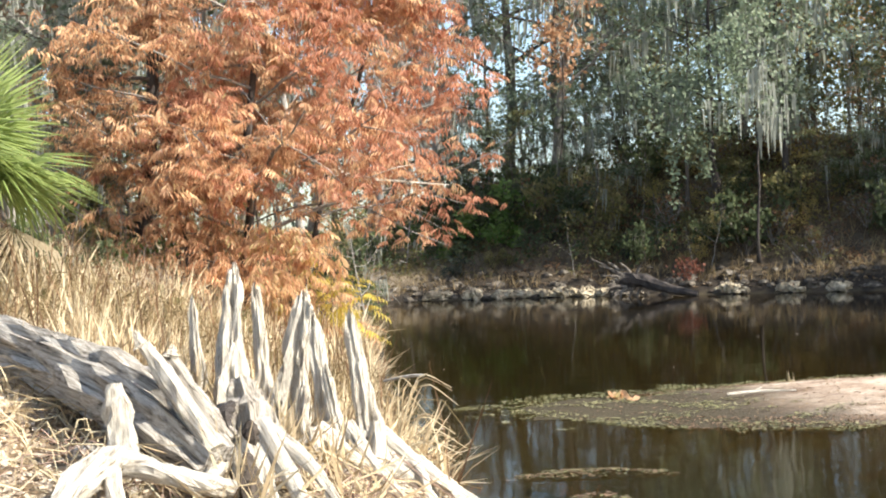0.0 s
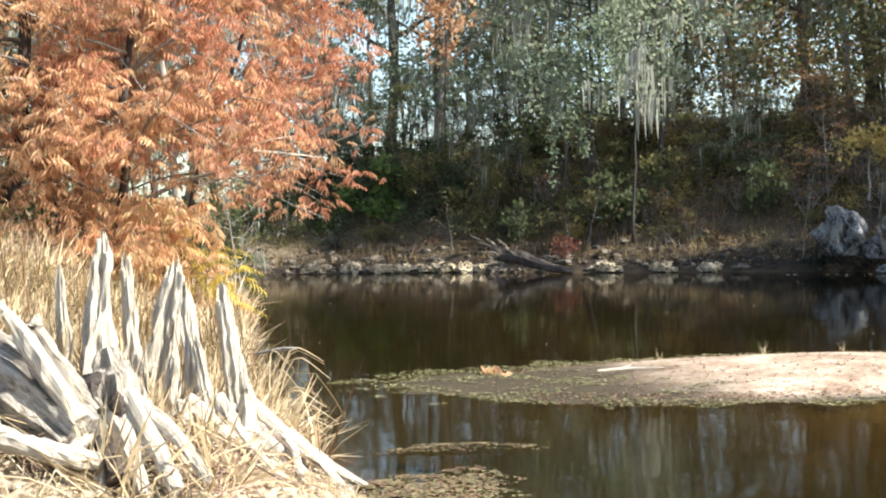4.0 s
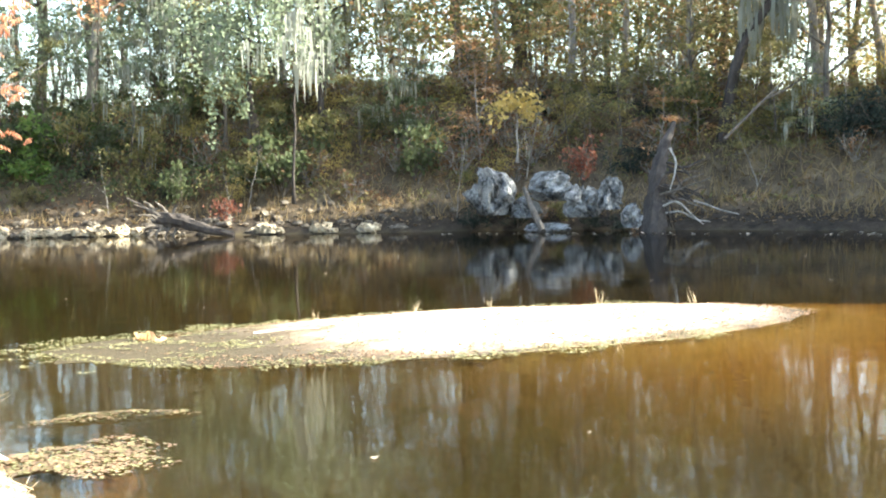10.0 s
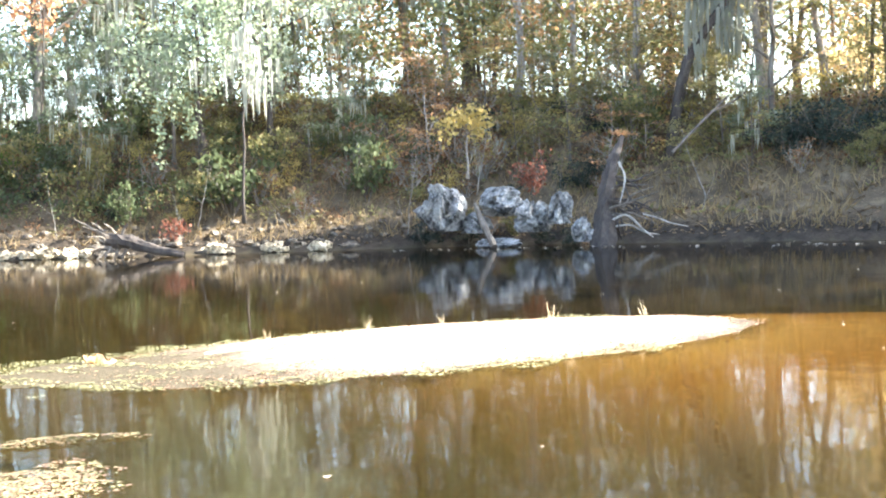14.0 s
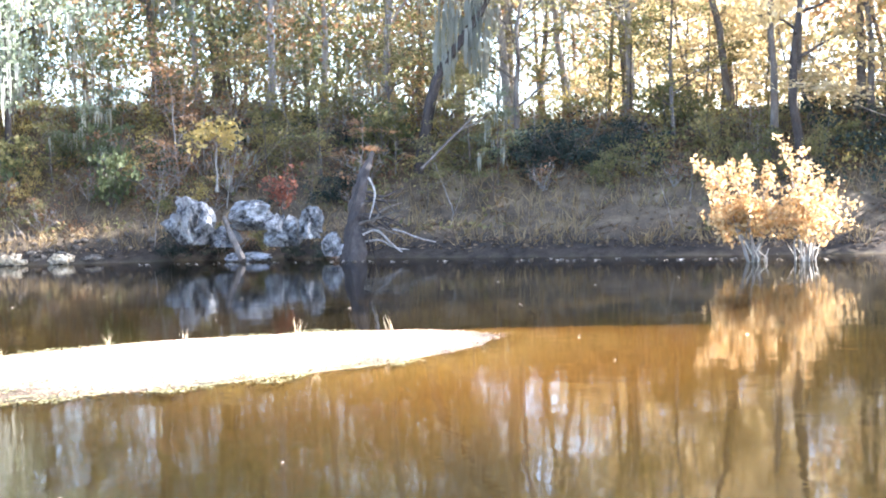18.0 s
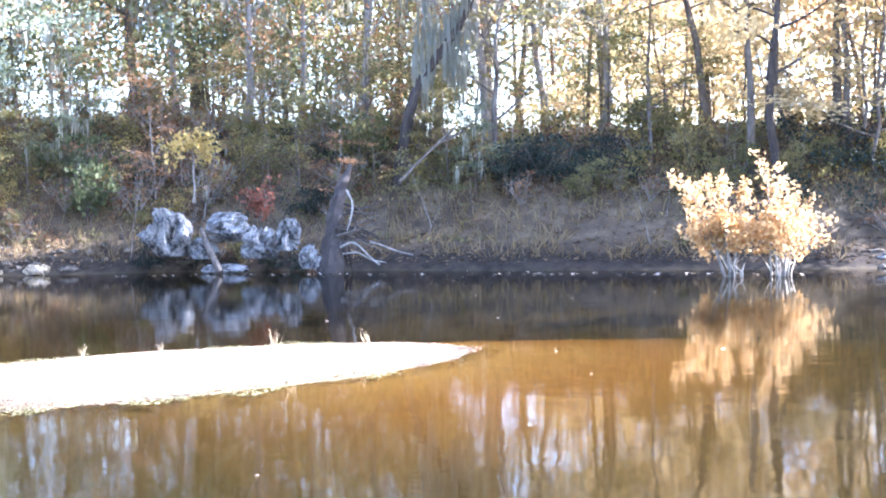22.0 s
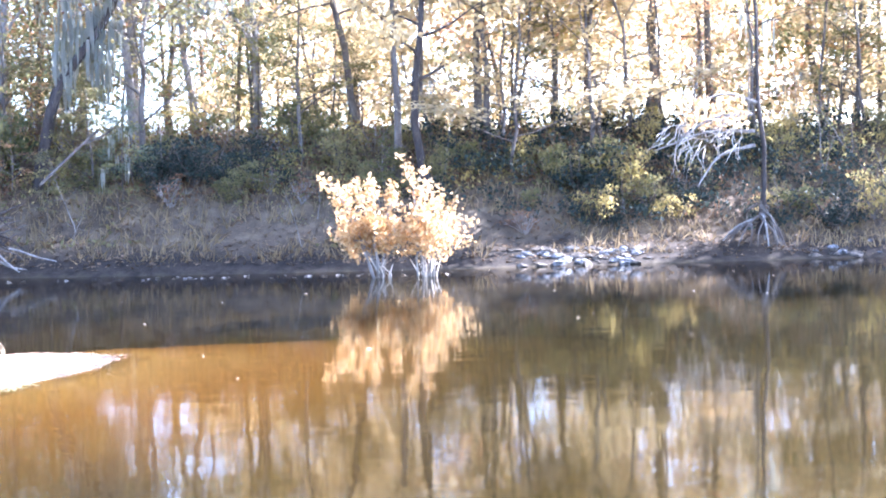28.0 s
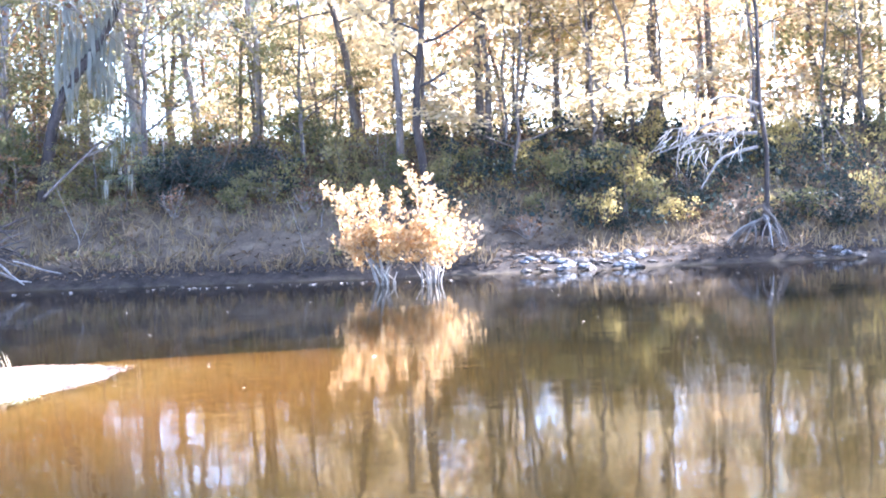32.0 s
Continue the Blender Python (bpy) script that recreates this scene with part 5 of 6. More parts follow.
cover("weed_stalks", "thin rust-brown weed stalks among the grass", "weeds", ([(x * 0.5, y, z) for x, y, z in BLADE[0]], BLADE[1]), M["leaf_rust"], P, 0.6 + 0.5 * rngc.random(len(P)), rngc, 0.35)
# dry vines trailing over the log and between the knees


def vines(name, label, n, x0, x1, y0, y1, seed, lift, key="vine"):
    rng = np.random.default_rng(seed)
    P = strew(rng, n * 3, x0, x1, y0, y1, nb)[:n]
    bits = []
    for x, y in P:
        a, ln = rng.random() * 6.28, 0.25 + 0.6 * rng.random()
        up = lift * (0.3 + rng.random())
        q = np.array([(x + ln * s * math.cos(a + 1.2 * s * (rng.random() - 0.5)), y + ln * s * math.sin(a), 0) for s in (0, 0.2, 0.4, 0.6, 0.8, 1.0)])
        q[:, 2] = height(q[:, 0], q[:, 1]) + np.array([0, 0.55, 0.9, 1.0, 0.75, 0.3]) * up + 0.03 * rng.normal(size=6)
        bits.append(tube(q, [0.006, 0.006, 0.006, 0.005, 0.004, 0.003], 3, close=False))
    return tagged(mesh_ob(name, *joined(bits), M[key]), label, "vines", kind="stuff")


vines("dry_vines", "tangle of thin red-brown vines over the log and knees", 420, -2.3, -0.5, 7.6, 9.9, 5, 0.2)
vines("dry_stalks", "bleached broken stalks leaning among the knees and stump", 480, -2.6, -0.55, 7.5, 10.2, 9, 0.26, "straw")
vines("dead_stems", "tangle of dry grey-brown stems behind the knees", 700, -4.6, -0.5, 10.2, 14.5, 10, 0.5, "straw_dull")
vines("dead_twigs", "thin dead twigs lying in the straw of the near bank", 200, -4.5, -0.3, 6.6, 11, 6, 0.1, "straw")
fb = lambda X, Y: (~in_river(X, Y)) & (line_dist(X, Y, FAR) < 15) & (line_dist(X, Y, FAR) > 0.15)
P = strew(rngc, 90000, -8, 52, 8, 66, lambda X, Y: fb(X, Y) & (line_dist(X, Y, FAR) > 0.45 + 0.3 * wobble(X, Y, 1.7, 3)))
cover("bank_litter", "brown fallen leaves and twigs on the far bank", "leaf litter", CHIP, M["litter_dark"], P, 0.06 + 0.09 * rngc.random(len(P)), rngc, 0.7, 0.02)
P = strew(rngc, 100000, -8, 52, 8, 66, lambda X, Y: fb(X, Y) & patchy(X, Y, 0.5, 9, -0.3) & (line_dist(X, Y, FAR) > 0.8))
cover("bank_brush", "dull brown dry grass and brush on the far bank", "brush", far_blade, M["straw_dull"], P, 0.2 + 0.4 * rngc.random(len(P)), rngc, 1.15)
P = strew(rngc, 40000, -8, 50, 8, 66, lambda X, Y: fb(X, Y) & patchy(X, Y, 0.45, 14, 0.35) & (line_dist(X, Y, FAR) > 2))
cover("ground_ivy", "low olive-green weeds on the far bank", "weeds", LEAF, M["leaf_olive"], P, 0.16 + 0.2 * rngc.random(len(P)), rngc, 1.2, 0.08)

# ---- sand bar ----
P = strew(rngc, 26000, -0.5, 12, 11.5, 18.5, lambda X, Y: (np.abs(bar_q(X, Y)[0] - 0.93) < 0.07 + 0.1 * (Y < 15)) & (bar_q(X, Y)[1] > -0.7))
P = P[:4200]
cover("bar_debris", "small shells, pebbles and leaf bits along the edge of the sand bar", "debris", CHIP, M["litter_mix"], P, 0.015 + 0.03 * rngc.random(len(P)), rngc, 0.3, 0.005)
P = strew(rngc, 4000, -0.5, 12, 11.5, 18.5, lambda X, Y: bar_q(X, Y)[0] < 0.9)
cover("sand_flecks", "brown leaf flecks and shell bits strewn over the sand", "debris", CHIP, M["litter_dark"], P, 0.015 + 0.03 * rngc.random(len(P)), rngc, 0.4, 0.006)


def mats(X, Y):
    qq, u = bar_q(X, Y)
    v = Y - BAR[1]
    ragged = 0.12 * wobble(X, Y, 2.2, 5) + 0.08 * wobble(X, Y, 5.3, 1)
    rim = (qq > 0.93 + 0.5 * ragged) & (qq < 1.1 + ragged) & (((v < -0.4) & (u > -0.6) & (u < 0.5)) | ((v > 0.3) & (u < 0.8)))
    flat = (qq < 1.04 + ragged) & (u < -0.42 + 1.2 * ragged) & patchy(X, Y, 3.0, 2, 0.12)
    return rim | flat


P = strew(rngc, 70000, -0.8, 12, 11, 18.5, mats)
P = P[:9000]
z = np.maximum(height(P[:, 0], P[:, 1]), 0.0) + 0.012
v, f = scatter(*CHIP, np.column_stack([P, z]), turns_up(rngc, len(P), 0.25), 0.014 + 0.03 * rngc.random(len(P)) ** 1.5)
tagged(mesh_ob("algae_mat", v, f, M["algae"]), "green algae matted along the edges of the sand bar", "algae", kind="stuff")


def sprig(p, tall, seed, label):
    rng = np.random.default_rng(seed)
    n = 14
    where = np.column_stack([rng.normal(size=(n, 2)) * 0.03, np.zeros(n)])
    v, f = scatter(*([(x * 1.3, y, zz) for x, y, zz in BLADE[0]], BLADE[1]), where, turns_up(rng, n, 0.5), tall * (0.5 + 0.6 * rng.random(n)))
    ob = mesh_ob("grass_sprig", v, f, M["straw"])
    ob.matrix_basis = Matrix.Translation(p)
    return tagged(ob, label, "grass", "grass sprigs on the sand bar")


for i, (x, y, h) in enumerate([(8.55, 16.75, 0.3), (9.75, 16.2, 0.24), (5.8, 16.85, 0.2), (6.9, 16.9, 0.17), (4.3, 16.4, 0.15), (6.75, 12.75, 0.16), (7.9, 13.15, 0.16)]):
    sprig(on(x, y), h, 500 + i, "pale green sprig of grass at the edge of the sand bar")
shrub("leaf_clump", on(2.05, 15.75), "clump of curled orange leaves on the wet bar", 61, 0.09, 0.14, M["cypress"], 60, 0.09, stems=5, category="leaves", stem_r=0.004, spread=0.04)
tw = timber("driftwood_stick", [([(3.2, 15.1, 0.09), (3.6, 15.2, 0.1), (4.0, 15.1, 0.1)], [0.012, 0.016, 0.008]), ([(3.5, 15.18, 0.1), (3.65, 15.3, 0.13)], [0.008, 0.004])], M["driftwood"], "", None, 6, 0.3, 4)
tagged(tw, "bleached stick lying on the sand bar", "stick")


def leaf_mat(name, cx, cy, a, b, n, label, seed, mat_key, mound):
    rng = np.random.default_rng(seed)
    r, t = np.sqrt(rng.random(n)), rng.random(n) * 2 * np.pi
    edge = 1 + 0.25 * np.sin(t * 3 + seed) + 0.15 * np.sin(t * 7)
    X, Y = cx + a * r * edge * np.cos(t), cy + b * r * edge * np.sin(t)
    keep = wobble(X, Y, 4.0, seed) + 0.8 * wobble(X, Y, 11.0, seed + 2) + 0.9 * rng.normal(size=n) > 0.25 + 0.8 * r ** 3
    X, Y, r = X[keep], Y[keep], r[keep]
    n = len(X)
    root = empty(name, Vector((cx, cy, 0)), label, "leaf mat")
    zz = 0.004 + mound * (1 - r) + 0.004 * rng.random(n)
    loc = np.column_stack([X - cx, Y - cy, zz])
    cut = int(n * 0.62)
    for key, sl, nm in ((mat_key, slice(0, cut), "leaf_layer"), ("algae", slice(cut, n), "weed_layer")):
        v, f = scatter(*CHIP, loc[sl], turns_up(rng, len(loc[sl]), 0.16), 0.014 + 0.03 * rng.random(len(loc[sl])))
        tagged(mesh_ob(nm, v, f, M[key], root), kind="stuff")
    return root


leaf_mat("floating_leaf_mat", 1.1, 10.55, 0.62, 0.2, 2200, "dark mud hump with dead leaves breaking the water", 3, "litter_dark", 0.04)
leaf_mat("floating_leaf_mat", 0.75, 9.0, 0.68, 0.6, 7500, "floating mat of yellow and brown leaves and weed", 5, "litter_mix", 0.012)
sp = strew(rngc, 700, -1, 42, 7, 52, lambda X, Y: in_river(X, Y) & (bar_q(X, Y)[0] > 1.2))[:80]
v, f = scatter(*CHIP, np.column_stack([sp, np.full(len(sp), 0.008)]), turns_up(rngc, len(sp), 0.15), 0.03 + 0.05 * rngc.random(len(sp)))
tagged(mesh_ob("floating_leaves", v, f, M["litter"]), "single pale leaves floating on the water", "leaves", kind="stuff")
k = rngc.random(90)
sx, sy = np.interp(k, [0, 1], [17, 31]), np.interp(k, [0, 0.35, 1], [44, 39.5, 26.5])
sp = np.column_stack([sx - 1.2 + rngc.normal(size=90) * 0.5, sy - 1.0 + rngc.normal(size=90) * 0.5])
sp = sp[in_river(sp[:, 0], sp[:, 1])]
v, f = scatter(*CHIP, np.column_stack([sp, np.full(len(sp), 0.012)]), turns_up(rngc, len(sp), 0.2), 0.08 + 0.1 * rngc.random(len(sp)))
tagged(mesh_ob("foam_flecks", v, f, M["pebble"]), "pale flecks of foam and leaves along the far shore", "foam", kind="stuff")

# ---- far bank: rocks ----
rngk = np.random.default_rng(31)
def shore_at(az):
    for d in np.arange(40, 60, 0.1):
        x, y = polar(az, d)
        if not in_river(np.array(x), np.array(y)):
            return d
    return 60.0


# a low broken ledge of buff stone along the waterline
for i, az in enumerate(np.concatenate([rngk.uniform(2.2, 6.8, 40), rngk.uniform(-1.0, 1.4, 9), rngk.uniform(11.7, 13.1, 13), rngk.uniform(13.9, 15.3, 9), rngk.uniform(16.4, 17.2, 4)])):
    s = 0.12 + 0.14 * rngk.random() ** 1.3
    x, y = polar(az, shore_at(az) + 0.02 + 0.28 * rngk.random())
    boulder("shore_rock", on(x, y, 0.05), "buff limestone rock at the foot of the far bank", i + 1, (s * (1.2 + 0.9 * rngk.random()), s, s * (0.8 + 0.5 * rngk.random())), M["limestone_buff"], group="shore rocks", sub=3, rough=1.1)
for i in range(110):
    az = rngk.uniform(-3, 19)
    s = 0.07 + 0.2 * rngk.random() ** 2.2
    x, y = polar(az, shore_at(az) + 0.05 + 1.6 * rngk.random() ** 1.5)
    boulder("rubble_stone", on(x, y, 0.0), "brown rubble stone half buried in the bank", i + 200, (s * (1.0 + 0.9 * rngk.random()), s, s * (0.5 + 0.5 * rngk.random())), M["rubble"], group="rubble on the bank", sub=2, rough=0.75)
for i in range(70):
    az = rngk.uniform(-3, 21)
    for d in np.arange(40, 60, 0.1):
        x, y = polar(az, d)
        if not in_river(np.array(x), np.array(y)):
            break
    s = 0.07 + 0.15 * rngk.random()
    x, y = polar(az, d + 0.5 + 2.2 * rngk.random())
    boulder("bank_rock", on(x, y, 0.03), "small brown limestone rock on the slope", i + 50, (s * 1.3, s, s * 0.8), M["rubble"], group="rocks on the slope", sub=2)
for i, (az, el, d, sz, lb) in enumerate([(22.3, -0.4, 47.6, (0.95, 0.8, 1.05), "big pale limestone boulder at the waterline"), (24.9, 0.0, 47.2, (0.85, 0.6, 0.8), "pitted grey limestone boulder"), (26.1, -0.75, 46.6, (0.7, 0.55, 0.75), "grey limestone boulder with dark pits"),
                                         (27.25, -0.4, 46.2, (0.45, 0.45, 0.8), "upright grey limestone block"), (28.25, -1.4, 44.6, (0.38, 0.4, 0.5), "pale limestone rock by the roots"), (23.6, -0.9, 47.6, (0.5, 0.5, 0.5), "dark weathered limestone rock"), (24.6, -1.75, 46.3, (0.7, 0.5, 0.25), "low limestone shelf at the waterline")]):
    boulder("limestone_boulder", Vector(rp(az, el - 0.35, d)), lb, i + 90, tuple(1.0 * q for q in sz), M["limestone"], group="limestone outcrop", rough=0.95, sub=4)
for i in range(84):
    az = 52.4 + 5.8 * rngk.random() if i < 70 else 64.2 + 4 * rngk.random()
    for d in np.arange(34, 60, 0.1):
        x, y = polar(az, d)
        if not in_river(np.array(x), np.array(y)):
            break
    x, y = polar(az, d + 0.05 + 1.5 * rngk.random() ** 1.4)
    s = 0.06 + 0.17 * rngk.random() ** 1.5
    boulder("limestone_ledge", on(x, y, 0.0), "low crumbling pale limestone at the waterline", i + 120, (s * 1.7, s, s * 0.6), M["limestone"] if i % 5 < 2 else M["rubble"], group="limestone ledges", rough=0.7, sub=2)

# ---- far bank: driftwood, roots, saplings ----
drift = empty("driftwood_log", Vector(rp(8.8, -1.6, 50.2)), "grey driftwood log with broken roots in the shallows", "driftwood")
o = np.array(drift.matrix_basis.translation)
timber("trunk", [(rel(rp(7.7, -1.25, 50.6), rp(8.6, -1.35, 50.3), rp(9.6, -1.75, 49.7), rp(10.9, -2.05, 49.2)), [0.26, 0.25, 0.19, 0.1])], M["bark_dark"], "", drift, 10, 0.4, 3)
for i, (a, b) in enumerate([((7.9, -1.2), (6.7, -0.65)), ((7.8, -1.3), (6.9, -1.1)), ((8.1, -1.1), (7.6, -0.55)), ((8.0, -1.7), (7.2, -2.1)), ((8.6, -1.5), (8.2, -2.3)), ((8.3, -1.1), (8.6, -0.6)), ((7.6, -1.0), (7.1, -0.5)), ((7.9, -1.5), (7.5, -2.2)), ((7.7, -1.2), (6.4, -0.35)), ((7.8, -1.6), (7.0, -1.7)), ((8.2, -1.6), (7.9, -2.25))]):
    m = [(u + w) / 2 for u, w in zip(a, b)]
    timber("root", [(rel(rp(*a, 50.4), rp(m[0], m[1] + 0.1, 50.3), rp(*b, 50.2)), [0.08, 0.05, 0.025])], M["bark"], "", drift, 6, 0.4, 60 + i)
wl = timber("leaning_log", [([rp(23.6, -0.3, 46.6), rp(23.9, -1.1, 46.0), rp(24.4, -2.2, 45.3)], [0.08, 0.1, 0.12])], M["bark"], "", None, 8, 0.3, 5)
tagged(wl, "pale bare log leaning into the water by the boulders", "log")
tree("mossy_sapling", Vector(rp(13.5, -0.6, 48.9)), "slim pale sapling on the far shore topped with moss", 71, 7.5, 0.06, M["bark_dark"], M["leaf_silver"], 350, 0.16, 0.5, moss=26, moss_len=1.2, limbs=10, first=0.55, reach=1.6, up=0.5, lean=(0.02, 0))
for i, (az, d, mo, tall, rc) in enumerate([(12.0, 55, 330, 12, 3.6), (14.9, 55.5, 300, 13, 3.3)]):
    oak = tree("mossy_oak", at(az, d, -0.1), "large grey-green oak draped with long spanish moss", 80 + i, tall, 0.16, M["bark_dark"], M["leaf_silver"], 5200, 0.2, 0.36, moss=int(mo * 0.5), moss_len=1.25, limbs=17, first=0.3, reach=rc, up=0.35, category="tree", turn=40 * i)
    if i == 0:
        # creeper that hangs from its outer limbs in ragged columns
        rngd = np.random.default_rng(303)
        turn_back = oak.matrix_basis.inverted()
        C = []
        for az2, top, low, wide in ((10.1, 6.8, 1.7, 0.28), (10.8, 8.0, 3.4, 0.55), (11.4, 8.5, 3.0, 0.5), (12.2, 9.0, 4.6, 0.6), (13.0, 9.5, 5.6, 0.5)):
            n = int(420 * wide * (top - low) / 2)
            el = low + (top - low) * rngd.random(n) ** 0.8
            thin = wide * (0.25 + 0.75 * (el - low) / (top - low))
            for e, w in zip(el, thin):
                x, y = polar(az2, 51.2)
                C.append((x + w * rngd.normal(), y + 0.5 * w * rngd.normal(), 1.8 + 51.2 * math.tan(radians(e))))
        C = np.array([turn_back @ Vector(c) for c in C])
        mesh_ob("hanging_creeper", *scatter(*LEAF, C, turns_free(rngd, len(C)), 0.17 * (0.6 + 0.8 * rngd.random(len(C)))), M["leaf_silver"], oak, "grey-green creeper hanging in columns")
shrub("red_bush", Vector(rp(10.6, -1.4, 49.9)), "small bush with red autumn leaves on the shore", 91, 0.85, 0.35, M["leaf_red"], 260, 0.13)
shrub("red_vine_bush", Vector(rp(26.1, 0.1, 47.8)), "dull red creeper on the boulders", 92, 1.3, 0.6, M["leaf_red"], 420, 0.14)
tree("yellow_sapling", Vector(rp(23.3, 1.0, 49.8)), "small tree with a flat top of bright yellow leaves", 93, 2.4, 0.05, M["bark_pale"], M["leaf_yellow"], 420, 0.2, 0.25, limbs=8, first=0.6, reach=0.9, up=0.5)
for i, (az, d, s) in enumerate([(0.6, 58.5, 1.5), (1.9, 58.6, 1.3), (-1.0, 60, 1.4), (3.4, 59, 1.2), (18.6, 54.5, 1.2), (16.9, 55, 1.0), (0.0, 57.5, 1.0), (2.6, 57.6, 0.9)]):
    bush("green_lit" if az < 5 else "green", at(az, d), s * 0.9, i * 1.1, i)
for i, (az, d, s) in enumerate([(35.6, 51.2, 1.0), (36.6, 50.8, 1.2), (37.4, 50.4, 1.25), (38.6, 50.0, 1.3), (39.8, 49.6, 1.25), (41.2, 49.4, 1.0), (42.6, 49.0, 0.8), (40.8, 51.0, 1.2), (38.2, 51.4, 1.2), (37.0, 49.6, 0.9)]):
    bush("dark", at(az, d), s, i * 1.9, i)
for i, (az, d, s) in enumerate([(53.4, 49.5, 1.4), (55.2, 48.5, 1.4), (57.3, 48.6, 1.4), (58.3, 47.8, 1.2), (64.5, 49.5, 1.3), (66.0, 49, 1.4), (67.6, 50, 1.4), (56.2, 49, 1.6)]):
    bush(("olive", "dark", "yellow", "olive")[i % 4], at(az, d), s, i * 2.3, i)
stub = empty("root_mass", at(30.3, 44.6), "dark upturned tree stump with a tangle of bare roots", "stump")
o = np.array(stub.matrix_basis.translation)
timber("trunk", [(rel(rp(29.1, -2.6, 44.4), rp(29.3, -0.8, 44.8), rp(29.4, 0.4, 45.2), rp(29.7, 1.4, 45.6), rp(30.1, 2.4, 46.2)), [0.5, 0.32, 0.28, 0.2, 0.08])], M["bark_dark"], "", stub, 11, 0.4, 3)
for i, (a, b, c, dd) in enumerate([((29.6, -1.2), (30.2, -0.9), (30.9, -1.7), (31.3, -2.0)), ((30.9, -1.0), (31.3, -1.1), (32.0, -1.4), (32.8, -1.6)), ((29.7, -1.5), (30.4, -1.4), (30.9, -1.8), (31.6, -1.9)), ((29.9, 1.3), (30.2, 0.7), (30.1, 0.1), (29.9, -0.5))]):
    timber("root", [(rel(rp(*a, 44.2), rp(*b, 44.0), rp(*c, 43.8), rp(*dd, 43.7)), [0.04, 0.038, 0.032, 0.018])], M["bark_pale"], "bleached bare root", stub, 6, 0.4, 70 + i)
rngs = np.random.default_rng(44)
for i in range(20):
    p0 = np.array(rp(29.4 + 0.5 * rngs.random(), -1.2 + 1.9 * rngs.random(), 44.5))
    way = np.array([0.8 + 0.5 * rngs.random(), -0.3 - 0.5 * rngs.random(), 0.55 * rngs.normal()])
    ln = branch_line(rngs, p0, way / np.linalg.norm(way), 0.9 + 1.2 * rngs.random(), 5, 0.3, -0.16)
    timber("root", [(rel(*ln), [0.05, 0.045, 0.04, 0.03, 0.022, 0.012])], M["bark_dark"] if i % 4 else M["bark"], "", stub, 5, 0.3, 170 + i)
fb2 = timber("fallen_branch", [([rp(32.2, 1.6, 48), rp(33.4, 2.8, 49), rp(34.6, 3.9, 50)], [0.06, 0.055, 0.04]), ([rp(34.0, 3.3, 49.5), rp(34.9, 3.7, 50.2), rp(35.5, 4.2, 50.5)], [0.05, 0.04, 0.02])], M["bark"], "", None, 7, 0.3, 6)
tagged(fb2, "bleached dead branch fallen down the bank", "branch")
lt = empty("leaning_tree", at(32.0, 51.5), "dark trunk leaning out from the bank top, hung with moss", "tree")
o = np.array(lt.matrix_basis.translation)
timber("trunk", [(rel(np.array(at(32.0, 51.5, -0.2)), rp(32.8, 5.4, 52), rp(33.6, 6.6, 52), rp(35.2, 8.6, 52), rp(36.2, 11.5, 53)), [0.22, 0.2, 0.18, 0.15, 0.08])], M["bark_dark"], "", lt, 9, 0.3, 7)
cm = np.array(rel(*[rp(33.0 + 2.6 * rngk.random(), 6.0 + 3.5 * rngk.random(), 52) for _ in range(60)]))
tagged(mesh_ob("spanish_moss", *scatter(*MOSS, cm, turns_up(rngk, 60, 0.1), 1.2 * (0.5 + rngk.random(60))), M["moss"], lt, "grey hanging spanish moss"), kind="stuff")
for i, (az, d, r, tall) in enumerate([(48.9, 47.6, 0.19, 13), (47.3, 49, 0.16, 14), (51.4, 51, 0.15, 14)]):
    tree("bank_top_tree", at(az, d, -0.2), "dark straight trunk at the top of the bank against the light", 140 + i, tall, r, M["bark_dark"] if i == 0 else M["bark"], M["leaf_gold"], 1800, 0.26, 0.35, limbs=13, first=0.35, reach=2.6, up=0.4)

